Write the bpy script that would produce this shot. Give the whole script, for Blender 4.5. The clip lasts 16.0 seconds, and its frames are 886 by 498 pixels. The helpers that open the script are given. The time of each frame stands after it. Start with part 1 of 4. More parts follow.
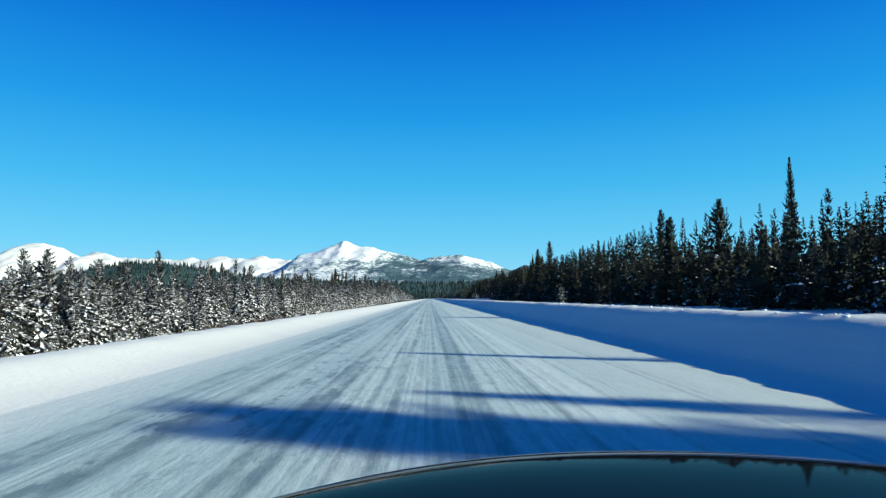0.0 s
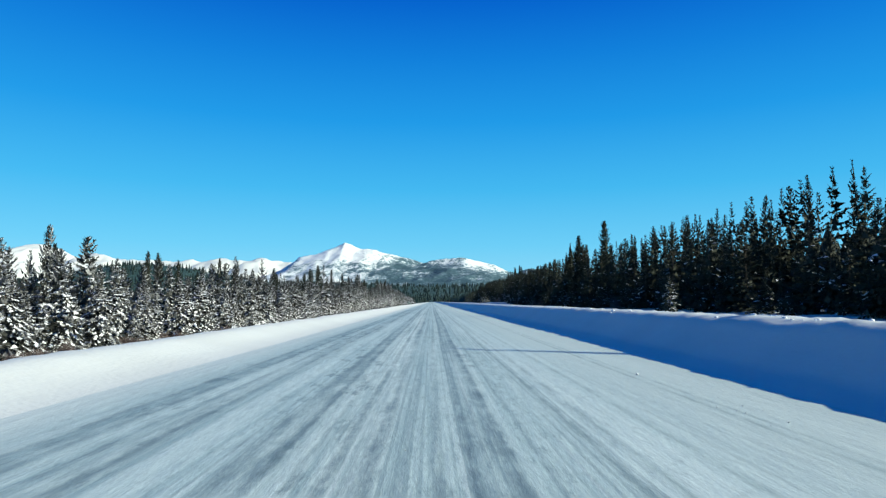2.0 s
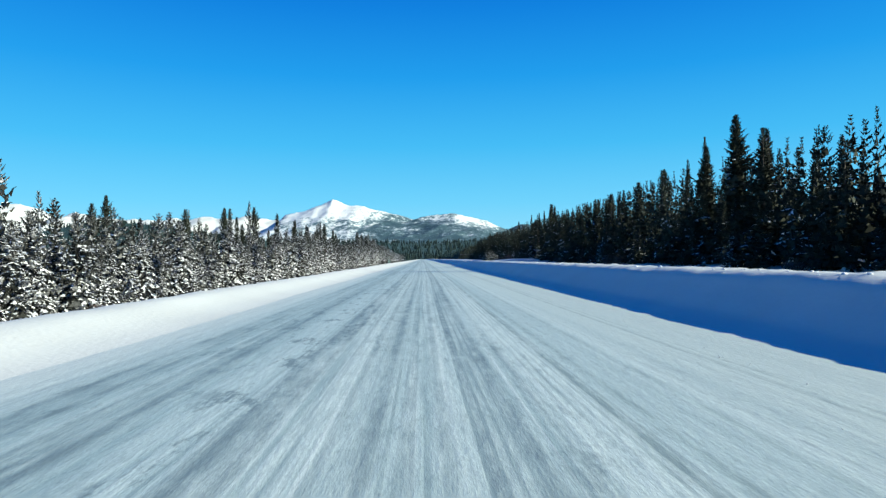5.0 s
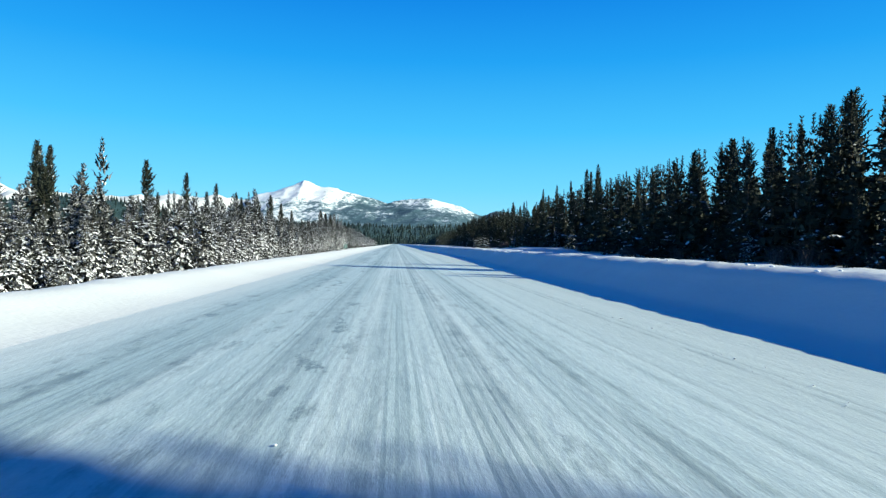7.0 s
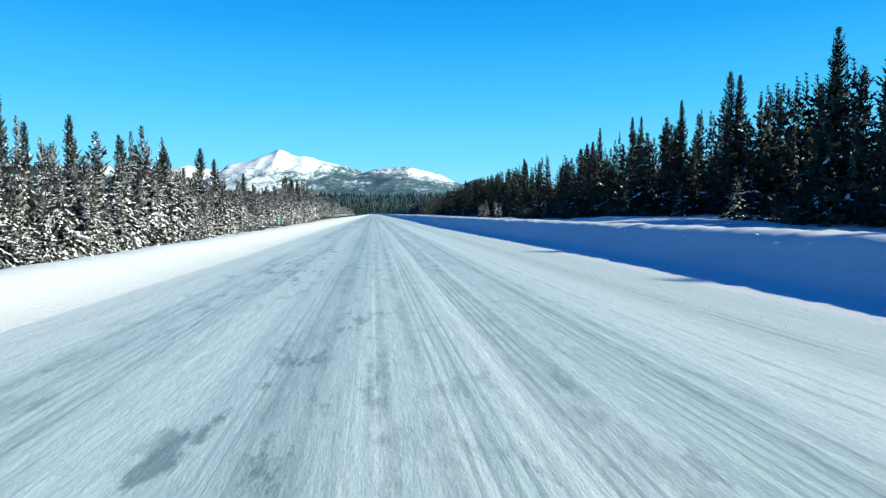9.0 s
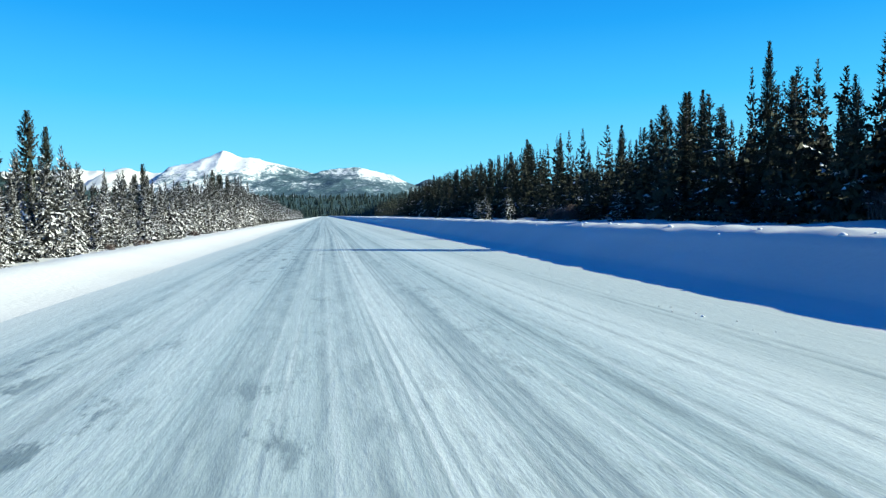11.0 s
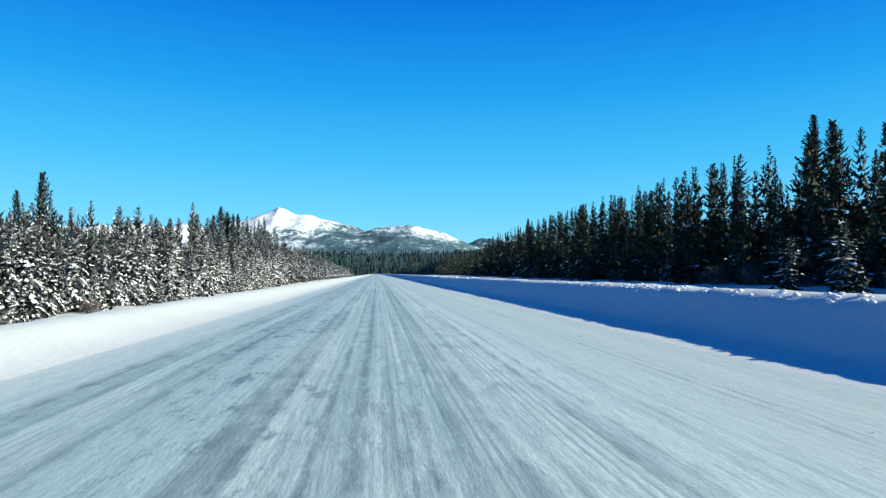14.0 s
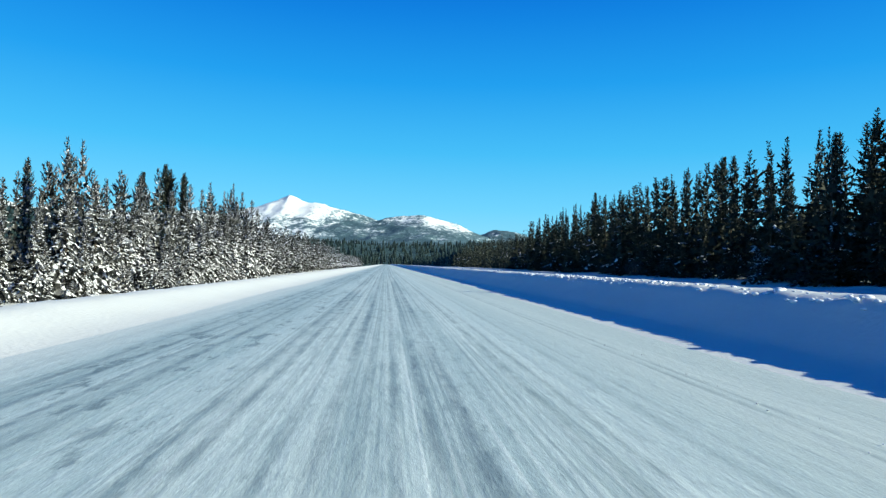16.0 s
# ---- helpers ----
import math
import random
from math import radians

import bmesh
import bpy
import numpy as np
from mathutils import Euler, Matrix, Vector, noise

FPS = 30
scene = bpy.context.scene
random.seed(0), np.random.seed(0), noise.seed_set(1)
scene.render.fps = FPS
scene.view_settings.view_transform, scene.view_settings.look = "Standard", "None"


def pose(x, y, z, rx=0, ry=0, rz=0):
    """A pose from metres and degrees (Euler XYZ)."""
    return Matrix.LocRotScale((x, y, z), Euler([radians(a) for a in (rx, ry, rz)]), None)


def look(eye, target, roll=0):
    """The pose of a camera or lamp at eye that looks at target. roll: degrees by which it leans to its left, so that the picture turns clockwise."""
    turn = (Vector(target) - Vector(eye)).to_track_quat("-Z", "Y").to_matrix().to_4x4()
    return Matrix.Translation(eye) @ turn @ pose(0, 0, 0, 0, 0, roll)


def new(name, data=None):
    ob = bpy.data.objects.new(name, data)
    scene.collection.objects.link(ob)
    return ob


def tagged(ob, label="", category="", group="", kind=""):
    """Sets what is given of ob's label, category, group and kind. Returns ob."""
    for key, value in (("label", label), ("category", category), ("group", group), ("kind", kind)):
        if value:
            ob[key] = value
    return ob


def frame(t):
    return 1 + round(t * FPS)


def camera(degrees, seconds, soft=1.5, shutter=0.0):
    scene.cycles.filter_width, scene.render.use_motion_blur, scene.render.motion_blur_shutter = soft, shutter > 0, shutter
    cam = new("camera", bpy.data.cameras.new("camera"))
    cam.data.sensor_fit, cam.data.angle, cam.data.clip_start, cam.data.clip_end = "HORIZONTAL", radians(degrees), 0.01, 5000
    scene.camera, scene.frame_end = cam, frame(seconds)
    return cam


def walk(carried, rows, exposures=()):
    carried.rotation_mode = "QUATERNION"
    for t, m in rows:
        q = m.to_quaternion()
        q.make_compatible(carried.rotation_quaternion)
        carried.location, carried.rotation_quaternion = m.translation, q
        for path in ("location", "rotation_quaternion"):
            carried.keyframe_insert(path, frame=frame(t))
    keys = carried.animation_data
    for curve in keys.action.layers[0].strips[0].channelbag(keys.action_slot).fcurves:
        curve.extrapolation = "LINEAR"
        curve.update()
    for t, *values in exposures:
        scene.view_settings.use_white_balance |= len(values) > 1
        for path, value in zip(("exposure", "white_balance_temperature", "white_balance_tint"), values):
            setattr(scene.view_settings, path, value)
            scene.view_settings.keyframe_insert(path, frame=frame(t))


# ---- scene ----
# A snow-packed highway on a low embankment between conifer woods, driven towards snowy mountains.
# y runs along the road, x to its right; the road's surface is z = 0.
SPEED, EYE = 28.0, 1.2

# ---- camera ----
cam = camera(70.0, 16.0, soft=1.35)
# seconds, offset across the lane, yaw to the left, pitch up, roll
DRIVE = [
    (0.0, 0.00, -1.25, 4.44, -0.23),
    (0.3, 0.00, -1.49, 4.89, 0.42),
    (0.5, 0.00, -1.10, 5.01, -0.53),
    (0.7, 0.00, -1.01, 4.37, 0.43),
    (1.0, 0.00, -0.66, 4.34, 0.97),
    (1.3, 0.00, -0.76, 4.24, 0.76),
    (1.5, 0.00, -1.02, 4.03, 0.04),
    (1.7, 0.00, -1.66, 4.11, 0.58),
    (2.0, 0.00, -1.03, 4.75, 0.01),
    (2.3, 0.00, -0.95, 5.33, -0.12),
    (2.5, 0.00, -1.34, 4.82, 0.22),
    (2.7, 0.00, -1.67, 4.70, 0.41),
    (3.0, 0.00, -1.13, 5.08, 0.13),
    (3.3, 0.00, -1.25, 4.59, -0.84),
    (3.5, 0.00, -1.96, 4.34, 0.26),
    (3.7, -0.02, -2.36, 3.80, -0.26),
    (4.0, -0.04, -2.23, 2.63, -0.03),
    (4.3, -0.07, -2.44, 2.21, -0.41),
    (4.5, -0.09, -3.28, 2.51, -0.04),
    (4.7, -0.10, -1.75, 1.28, -0.67),
    (6.8, -0.28, -4.33, 0.00, 0.90),
    (7.0, -0.30, -4.34, -0.42, 1.00),
    (7.3, -0.36, -5.14, -0.67, -0.19),
    (7.5, -0.40, -5.14, -1.19, 0.41),
    (7.7, -0.44, -4.73, -1.33, -0.07),
    (8.0, -0.50, -4.79, -1.40, -0.48),
    (8.3, -0.59, -5.34, -2.41, -0.76),
    (8.5, -0.65, -5.37, -2.67, -0.54),
    (8.7, -0.71, -5.48, -2.76, -0.55),
    (9.0, -0.80, -6.25, -3.20, 0.16),
    (9.2, -0.79, -7.43, -3.67, -2.09),
    (11.3, -0.70, -10.79, -3.11, -0.58),
    (11.5, -0.68, -10.10, -3.43, -1.30),
    (11.7, -0.66, -9.68, -2.14, -0.87),
    (12.0, -0.64, -9.60, -2.08, -2.18),
    (12.3, -0.62, -10.21, -0.90, -1.37),
    (12.5, -0.60, -9.47, 0.34, -0.53),
    (12.7, -0.56, -8.96, 1.23, 0.25),
    (13.0, -0.50, -8.04, 0.58, 0.84),
    (13.3, -0.44, -6.96, 2.38, 0.56),
    (13.5, -0.40, -5.97, 1.91, 0.34),
    (13.7, -0.39, -6.91, 1.22, 1.17),
    (14.0, -0.37, -6.05, 2.23, 0.25),
    (14.3, -0.35, -6.04, 1.67, 0.54),
    (14.5, -0.33, -6.02, 2.08, -0.05),
    (14.7, -0.32, -6.19, 2.40, -0.45),
    (15.0, -0.30, -5.73, 2.41, 0.03),
    (15.3, -0.21, -5.93, 1.88, 1.91),
    (15.5, -0.15, -5.58, 2.53, 1.63),
    (15.7, -0.09, -4.59, 2.43, 1.24),
    (16.0, 0.00, -5.08, 1.45, 1.35),
]
PATH = []
for t, x, yaw, pitch, roll in DRIVE:
    eye = Vector((x, SPEED * t, EYE))
    cy, sy, cp, sp = math.cos(radians(yaw)), math.sin(radians(yaw)), math.cos(radians(pitch)), math.sin(radians(pitch))
    PATH.append((t, look(eye, eye + Vector((-sy * cp, cy * cp, sp)) * 10.0, roll)))
walk(cam, PATH, exposures=[(0.0, 0.80, 6500, 2), (4.5, 0.86, 6500, 2), (7.0, 1.0, 6500, 2), (9.0, 1.08, 6500, 2), (12.0, 1.08, 6500, 2), (14.0, 0.95, 6500, 2), (16.0, 0.92, 6500, 2)])

# ---- sky and sun ----
SUN_UP, SUN_TURN = radians(21.5), math.atan2(0.92, -0.39)
world = bpy.data.worlds.new("sky")
scene.world = world
world.use_nodes = True
wn, wl = world.node_tree.nodes, world.node_tree.links
sky = wn.new("ShaderNodeTexSky")
sky.sky_type, sky.sun_disc = "NISHITA", False
sky.sun_elevation, sky.sun_rotation = SUN_UP, SUN_TURN
sky.altitude, sky.air_density, sky.dust_density, sky.ozone_density = 900.0, 1.0, 0.3, 1.5
# a clear, very deep winter blue: the sky's own colours steepened, and deepened evenly from the horizon to the zenith
apart, together = wn.new("ShaderNodeSeparateColor"), wn.new("ShaderNodeCombineColor")
wl.new(sky.outputs["Color"], apart.inputs["Color"])
for channel, gain, steep in (("Red", 0.0074, 1.9), ("Green", 0.0600, 1.1), ("Blue", 0.155, 0.78)):
    power, scale = wn.new("ShaderNodeMath"), wn.new("ShaderNodeMath")
    power.operation, scale.operation = "POWER", "MULTIPLY"
    power.inputs[1].default_value, scale.inputs[1].default_value = steep, gain / 0.1
    wl.new(apart.outputs[channel], power.inputs[0])
    wl.new(power.outputs[0], scale.inputs[0])
    wl.new(scale.outputs[0], together.inputs[channel])
way, up, depth, lift, blend = (wn.new("ShaderNode" + k) for k in ("TexCoord", "SeparateXYZ", "ValToRGB", "VectorMath", "Mix"))
wl.new(way.outputs["Generated"], up.inputs[0])
wl.new(up.outputs["Z"], depth.inputs["Fac"])
DEEP = [(0.017, (0.180, 0.400, 0.550)), (0.087, (0.100, 0.350, 0.545)), (0.174, (0.041, 0.275, 0.515)), (0.276, (0.0130, 0.186, 0.475)), (0.366, (0.0060, 0.122, 0.42)),
        (0.446, (0.0022, 0.066, 0.36)), (0.707, (0.0010, 0.029, 0.185)), (1.0, (0.0007, 0.021, 0.13))]
while len(depth.color_ramp.elements) < len(DEEP):
    depth.color_ramp.elements.new(0.5)
for e, (at, c) in zip(depth.color_ramp.elements, DEEP):
    e.position, e.color = at, (*c, 1)
lift.operation = "SCALE"
lift.inputs["Scale"].default_value = 10.0
wl.new(depth.outputs["Color"], lift.inputs[0])
blend.data_type = "RGBA"
blend.inputs[0].default_value = 0.92
wl.new(together.outputs["Color"], blend.inputs[6])
wl.new(lift.outputs[0], blend.inputs[7])
wl.new(blend.outputs[2], wn["Background"].inputs["Color"])
wn["Background"].inputs["Strength"].default_value = 0.1
sun = new("sun", bpy.data.lights.new("sun", "SUN"))
sun.data.energy, sun.data.angle, sun.data.color = 4.7, radians(0.5), (0.97, 0.955, 0.76)
sun.matrix_world = look((math.sin(SUN_TURN) * 300, math.cos(SUN_TURN) * 300, math.tan(SUN_UP) * 300), (0, 0, 0))

# ---- materials ----


def material(name, rough=0.8, spec=0.3):
    m = bpy.data.materials.new(name)
    m.use_nodes = True
    b = m.node_tree.nodes["Principled BSDF"]
    b.inputs["Roughness"].default_value = rough
    b.inputs["Specular IOR Level"].default_value = spec
    return m, m.node_tree.nodes, m.node_tree.links, b


def position(n, l, scale):
    g, v = n.new("ShaderNodeNewGeometry"), n.new("ShaderNodeVectorMath")
    v.operation = "MULTIPLY"
    v.inputs[1].default_value = scale
    l.new(g.outputs["Position"], v.inputs[0])
    return v.outputs[0]


def noise_of(n, l, vector, scale, detail=4.0, rough=0.55):
    t = n.new("ShaderNodeTexNoise")
    t.inputs["Scale"].default_value, t.inputs["Detail"].default_value, t.inputs["Roughness"].default_value = scale, detail, rough
    l.new(vector, t.inputs["Vector"])
    return t.outputs["Fac"]


def ramp(n, l, fac, *stops):
    r = n.new("ShaderNodeValToRGB")
    while len(r.color_ramp.elements) < len(stops):
        r.color_ramp.elements.new(0.5)
    for e, (p, c) in zip(r.color_ramp.elements, stops):
        e.position = p
        e.color = (*c, 1) if len(c) == 3 else (c[0], c[0], c[0], 1)
    l.new(fac, r.inputs["Fac"])
    return r.outputs["Color"]


def mix(n, l, fac, a, b, how="MIX"):
    m = n.new("ShaderNodeMix")
    m.data_type, m.blend_type = "RGBA", how
    for value, slot in ((fac, 0), (a, 6), (b, 7)):
        if isinstance(value, (int, float)):
            m.inputs[slot].default_value = value
        elif isinstance(value, tuple):
            m.inputs[slot].default_value = (*value, 1)
        else:
            l.new(value, m.inputs[slot])
    return m.outputs[2]


def bumped(n, l, b, height, strength, distance):
    u = n.new("ShaderNodeBump")
    u.inputs["Strength"].default_value, u.inputs["Distance"].default_value = strength, distance
    l.new(height, u.inputs["Height"])
    l.new(u.outputs["Normal"], b.inputs["Normal"])


def snow_material(name, colour, grain=1.0):
    m, n, l, b = material(name, 0.75, 0.25)
    p = position(n, l, (1, 1, 1))
    big, small = noise_of(n, l, p, 0.35, 5), noise_of(n, l, p, 9.0, 6)
    c = mix(n, l, ramp(n, l, big, (0.35, (0.0,)), (0.7, (1.0,))), tuple(v * 0.93 for v in colour), colour)
    l.new(c, b.inputs["Base Color"])
    both = mix(n, l, 0.35, big, small)
    bumped(n, l, b, both, 0.28 * grain, 0.12)
    return m


SNOW = snow_material("fresh_snow", (0.63, 0.64, 0.64))
CLUMP = snow_material("branch_snow", (0.80, 0.81, 0.87))


def road_material():
    """Packed snow: long tyre tracks worn grey and mottled, thin white ridges between them, clean drifts to the edges."""
    m, n, l, b = material("packed_snow", 0.6, 0.3)
    flat = position(n, l, (1, 1, 1))
    sep = n.new("ShaderNodeSeparateXYZ")
    l.new(flat, sep.inputs[0])
    times = lambda a, b_: mix(n, l, 1.0, a, b_, "MULTIPLY")
    band = noise_of(n, l, position(n, l, (1, 0.006, 1)), 0.9, 3, 0.6)
    thread = noise_of(n, l, position(n, l, (1, 0.016, 1)), 4.2, 5, 0.7)
    line = noise_of(n, l, position(n, l, (1, 0.006, 1)), 13.0, 2, 0.5)
    brush = noise_of(n, l, position(n, l, (1, 0.16, 1)), 9.0, 5, 0.74)
    patch = noise_of(n, l, position(n, l, (1, 0.10, 1)), 0.8, 5, 0.6)
    blot = noise_of(n, l, position(n, l, (1, 0.30, 1)), 3.2, 6, 0.7)
    speck = noise_of(n, l, position(n, l, (1, 0.28, 1)), 8.0, 5, 0.72)
    grit = noise_of(n, l, flat, 30.0, 4)
    # the first stretch is worn the most, the middle one lies under fresh drift
    along = n.new("ShaderNodeMapRange")
    along.inputs["From Max"].default_value = 600.0
    l.new(sep.outputs["Y"], along.inputs["Value"])
    worn = ramp(n, l, along.outputs[0], (0.0, (1.0,)), (0.22, (1.0,)), (0.36, (0.45,)), (0.52, (0.50,)), (0.58, (0.95,)), (1.0, (0.95,)))
    base = mix(n, l, ramp(n, l, band, (0.38, (0.0,)), (0.6, (1.0,))), (0.43, 0.52, 0.525), (0.61, 0.68, 0.67))
    # the side towards the shaded bank is smoother
    driven = n.new("ShaderNodeMapRange")
    driven.inputs["From Min"].default_value, driven.inputs["From Max"].default_value, driven.inputs["To Min"].default_value, driven.inputs["To Max"].default_value = 0.9, 2.2, 1.0, 0.3
    l.new(sep.outputs["X"], driven.inputs["Value"])
    worn = times(worn, driven.outputs[0])
    base = mix(n, l, times(worn, ramp(n, l, thread, (0.36, (0.9,)), (0.50, (0.0,)))), base, (0.30, 0.385, 0.40))
    base = mix(n, l, times(worn, ramp(n, l, brush, (0.42, (0.35,)), (0.6, (0.0,)))), base, (0.27, 0.355, 0.37))
    base = mix(n, l, times(driven.outputs[0], ramp(n, l, line, (0.60, (0.0,)), (0.70, (0.5,)))), base, (0.70, 0.75, 0.74))
    # single wheel tracks wander a little along the road
    wander = n.new("ShaderNodeMath")
    wander.operation = "MULTIPLY_ADD"
    l.new(noise_of(n, l, position(n, l, (0, 0.012, 0)), 1.0, 2), wander.inputs[0])
    wander.inputs[1].default_value = 0.5
    l.new(sep.outputs["X"], wander.inputs[2])
    # and their edges are ragged
    ragged = n.new("ShaderNodeMath")
    ragged.operation = "MULTIPLY_ADD"
    ragged.inputs[1].default_value = 0.09
    l.new(noise_of(n, l, position(n, l, (1, 0.35, 1)), 5.0, 4, 0.7), ragged.inputs[0])
    l.new(wander.outputs[0], ragged.inputs[2])
    lane = n.new("ShaderNodeMapRange")
    lane.inputs["From Min"].default_value, lane.inputs["From Max"].default_value = -5.0, 6.0
    l.new(ragged.outputs[0], lane.inputs["Value"])
    at = lambda x: (x + 5.295) / 11.0

    def tracks(firm, *lines):
        stops = [(0.0, (0.0,))]
        for x, half, deep in lines:
            stops += [(at(x - half), (0.0,)), (at(x - firm * half), (deep,)), (at(x + firm * half), (deep,)), (at(x + half), (0.0,))]
        return ramp(n, l, lane.outputs[0], *stops)
    # the lane towards the sunlit side is polished icier
    polished = times(ramp(n, l, lane.outputs[0], (at(-4.2), (0.0,)), (at(-3.5), (0.42,)), (at(-1.6), (0.36,)), (at(-0.8), (0.0,))), ramp(n, l, patch, (0.30, (0.5,)), (0.6, (1.0,))))
    base = mix(n, l, polished, base, (0.29, 0.40, 0.44))
    late = ramp(n, l, along.outputs[0], (0.66, (1.0,)), (0.74, (0.55,)))
    broad = times(late, tracks(0.35, (-3.2, 0.34, 0.6), (-2.45, 0.30, 0.65), (-1.3, 0.26, 0.7), (-0.5, 0.2, 0.4), (0.46, 0.26, 0.55), (1.9, 0.4, 0.2)))
    sharp = mix(n, l, 1.0, tracks(0.6, (-3.35, 0.05, 0.7), (-3.05, 0.06, 0.8), (-2.7, 0.05, 0.7), (-2.4, 0.06, 0.8), (-1.44, 0.07, 0.9), (-1.20, 0.06, 0.9), (-0.95, 0.035, 0.6)),
                tracks(0.6, (-0.72, 0.04, 0.8), (-0.44, 0.06, 1.0), (-0.20, 0.035, 0.6), (0.05, 0.04, 0.7), (0.32, 0.06, 1.0), (0.60, 0.07, 1.0), (0.86, 0.04, 0.6)), "ADD")
    keep = times(worn, ramp(n, l, patch, (0.34, (0.25,)), (0.54, (1.0,))))
    grain = ramp(n, l, blot, (0.42, (1.0,)), (0.62, (0.28,)))
    c = mix(n, l, times(times(broad, keep), grain), base, (0.13, 0.185, 0.205))
    c = mix(n, l, times(sharp, times(keep, ramp(n, l, blot, (0.42, (1.0,)), (0.60, (0.35,))))), c, (0.13, 0.180, 0.205))
    c = mix(n, l, times(times(ramp(n, l, speck, (0.53, (0.0,)), (0.66, (0.65,))), worn), ramp(n, l, band, (0.40, (1.0,)), (0.62, (0.3,)))), c, (0.20, 0.265, 0.285))
    # tread marks: bundles of thin parallel grooves and ridges
    comb = n.new("ShaderNodeMath")
    comb.operation = "SINE"
    tread = n.new("ShaderNodeMath")
    tread.operation = "MULTIPLY"
    tread.inputs[1].default_value = 2 * math.pi / 0.085
    weave = n.new("ShaderNodeMath")
    weave.operation = "MULTIPLY_ADD"
    weave.inputs[1].default_value = 0.035
    l.new(noise_of(n, l, position(n, l, (1, 0.05, 1)), 6.0, 2), weave.inputs[0])
    l.new(wander.outputs[0], weave.inputs[2])
    l.new(weave.outputs[0], tread.inputs[0])
    l.new(tread.outputs[0], comb.inputs[0])
    bundles = tracks(0.75, (-2.75, 0.22, 0.6), (-1.5, 0.16, 0.75), (-0.95, 0.14, 0.5), (-0.2, 0.2, 0.8), (0.4, 0.24, 1.0), (1.25, 0.3, 0.8))
    bundles = times(bundles, ramp(n, l, noise_of(n, l, position(n, l, (1, 0.07, 1)), 1.6, 5, 0.65), (0.40, (0.1,)), (0.54, (1.0,))))
    c = mix(n, l, times(bundles, ramp(n, l, comb.outputs[0], (0.15, (0.0,)), (0.6, (0.62,)))), c, (0.20, 0.265, 0.285))
    c = mix(n, l, times(bundles, ramp(n, l, comb.outputs[0], (0.0, (0.0,)), (0.001, (0.45,)), (0.12, (0.0,)))), c, (0.66, 0.72, 0.71))
    # bare patches of dark ice, in runs
    ice = times(ramp(n, l, noise_of(n, l, position(n, l, (1, 0.3, 1)), 3.4, 5, 0.7), (0.535, (0.0,)), (0.62, (0.9,))), ramp(n, l, patch, (0.43, (0.0,)), (0.56, (1.0,))))
    c = mix(n, l, times(ice, ramp(n, l, lane.outputs[0], (at(-3.9), (0.0,)), (at(-3.2), (0.9,)), (at(-1.0), (0.8,)), (at(-0.6), (0.3,)), (at(0.9), (0.5,)), (at(1.6), (0.0,)))), c, (0.10, 0.145, 0.165))
    # clean drifted snow towards both edges
    edge = ramp(n, l, lane.outputs[0], (at(-4.6), (1.0,)), (at(-3.3), (0.0,)), (at(1.9), (0.0,)), (at(3.0), (0.6,)), (at(4.6), (0.8,)))
    sides = ramp(n, l, lane.outputs[0], (0.3, (0.57, 0.61, 0.60)), (0.6, (0.475, 0.53, 0.505)))
    c = mix(n, l, edge, c, sides)
    # fainter tracks and the scraped line of the plough on the smoother side
    scraped = tracks(0.5, (1.38, 0.07, 0.85), (1.62, 0.05, 0.75), (2.15, 0.05, 0.5), (2.4, 0.035, 0.4), (3.22, 0.05, 0.7), (3.40, 0.03, 0.6))
    c = mix(n, l, times(scraped, ramp(n, l, blot, (0.42, (1.0,)), (0.62, (0.15,)))), c, (0.21, 0.27, 0.28))
    c = mix(n, l, times(ramp(n, l, speck, (0.56, (0.0,)), (0.66, (0.4,))), ramp(n, l, lane.outputs[0], (at(0.9), (0.0,)), (at(1.6), (1.0,)), (at(3.0), (0.7,)), (at(3.6), (0.0,)))), c, (0.33, 0.39, 0.395))
    c = mix(n, l, ramp(n, l, grit, (0.45, (0.12,)), (0.6, (0.0,))), c, (0.25, 0.31, 0.32))
    l.new(c, b.inputs["Base Color"])
    relief = mix(n, l, 0.65, mix(n, l, 0.12, brush, grit), mix(n, l, 0.3, blot, thread))
    bumped(n, l, b, relief, 0.3, 0.08)
    return m


ROAD = road_material()


def needle_material(name, dark, light, frost=None):
    m, n, l, b = material(name, 0.7, 0.2)
    g = n.new("ShaderNodeNewGeometry")
    o = n.new("ShaderNodeObjectInfo")
    p = noise_of(n, l, position(n, l, (1, 1, 1)), 1.7, 4)
    c = mix(n, l, p, dark, light)
    c = mix(n, l, g.outputs["Random Per Island"], c, tuple(v * 0.6 for v in dark))
    if frost:
        # snow dust caught on some of the sprays
        dust = ramp(n, l, g.outputs["Random Per Island"], (0.0, (0.75,)), (0.28, (0.35,)), (0.45, (0.0,)))
        c = mix(n, l, mix(n, l, 1.0, dust, ramp(n, l, noise_of(n, l, position(n, l, (1, 1, 1)), 9.0, 3), (0.35, (0.2,)), (0.6, (1.0,))), "MULTIPLY"), c, frost)
    tint = n.new("ShaderNodeHueSaturation")
    v = n.new("ShaderNodeMapRange")
    v.inputs["To Min"].default_value, v.inputs["To Max"].default_value = 0.75, 1.25
    l.new(o.outputs["Random"], v.inputs["Value"])
    l.new(v.outputs[0], tint.inputs["Value"])
    l.new(c, tint.inputs["Color"])
    l.new(tint.outputs["Color"], b.inputs["Base Color"])
    return m


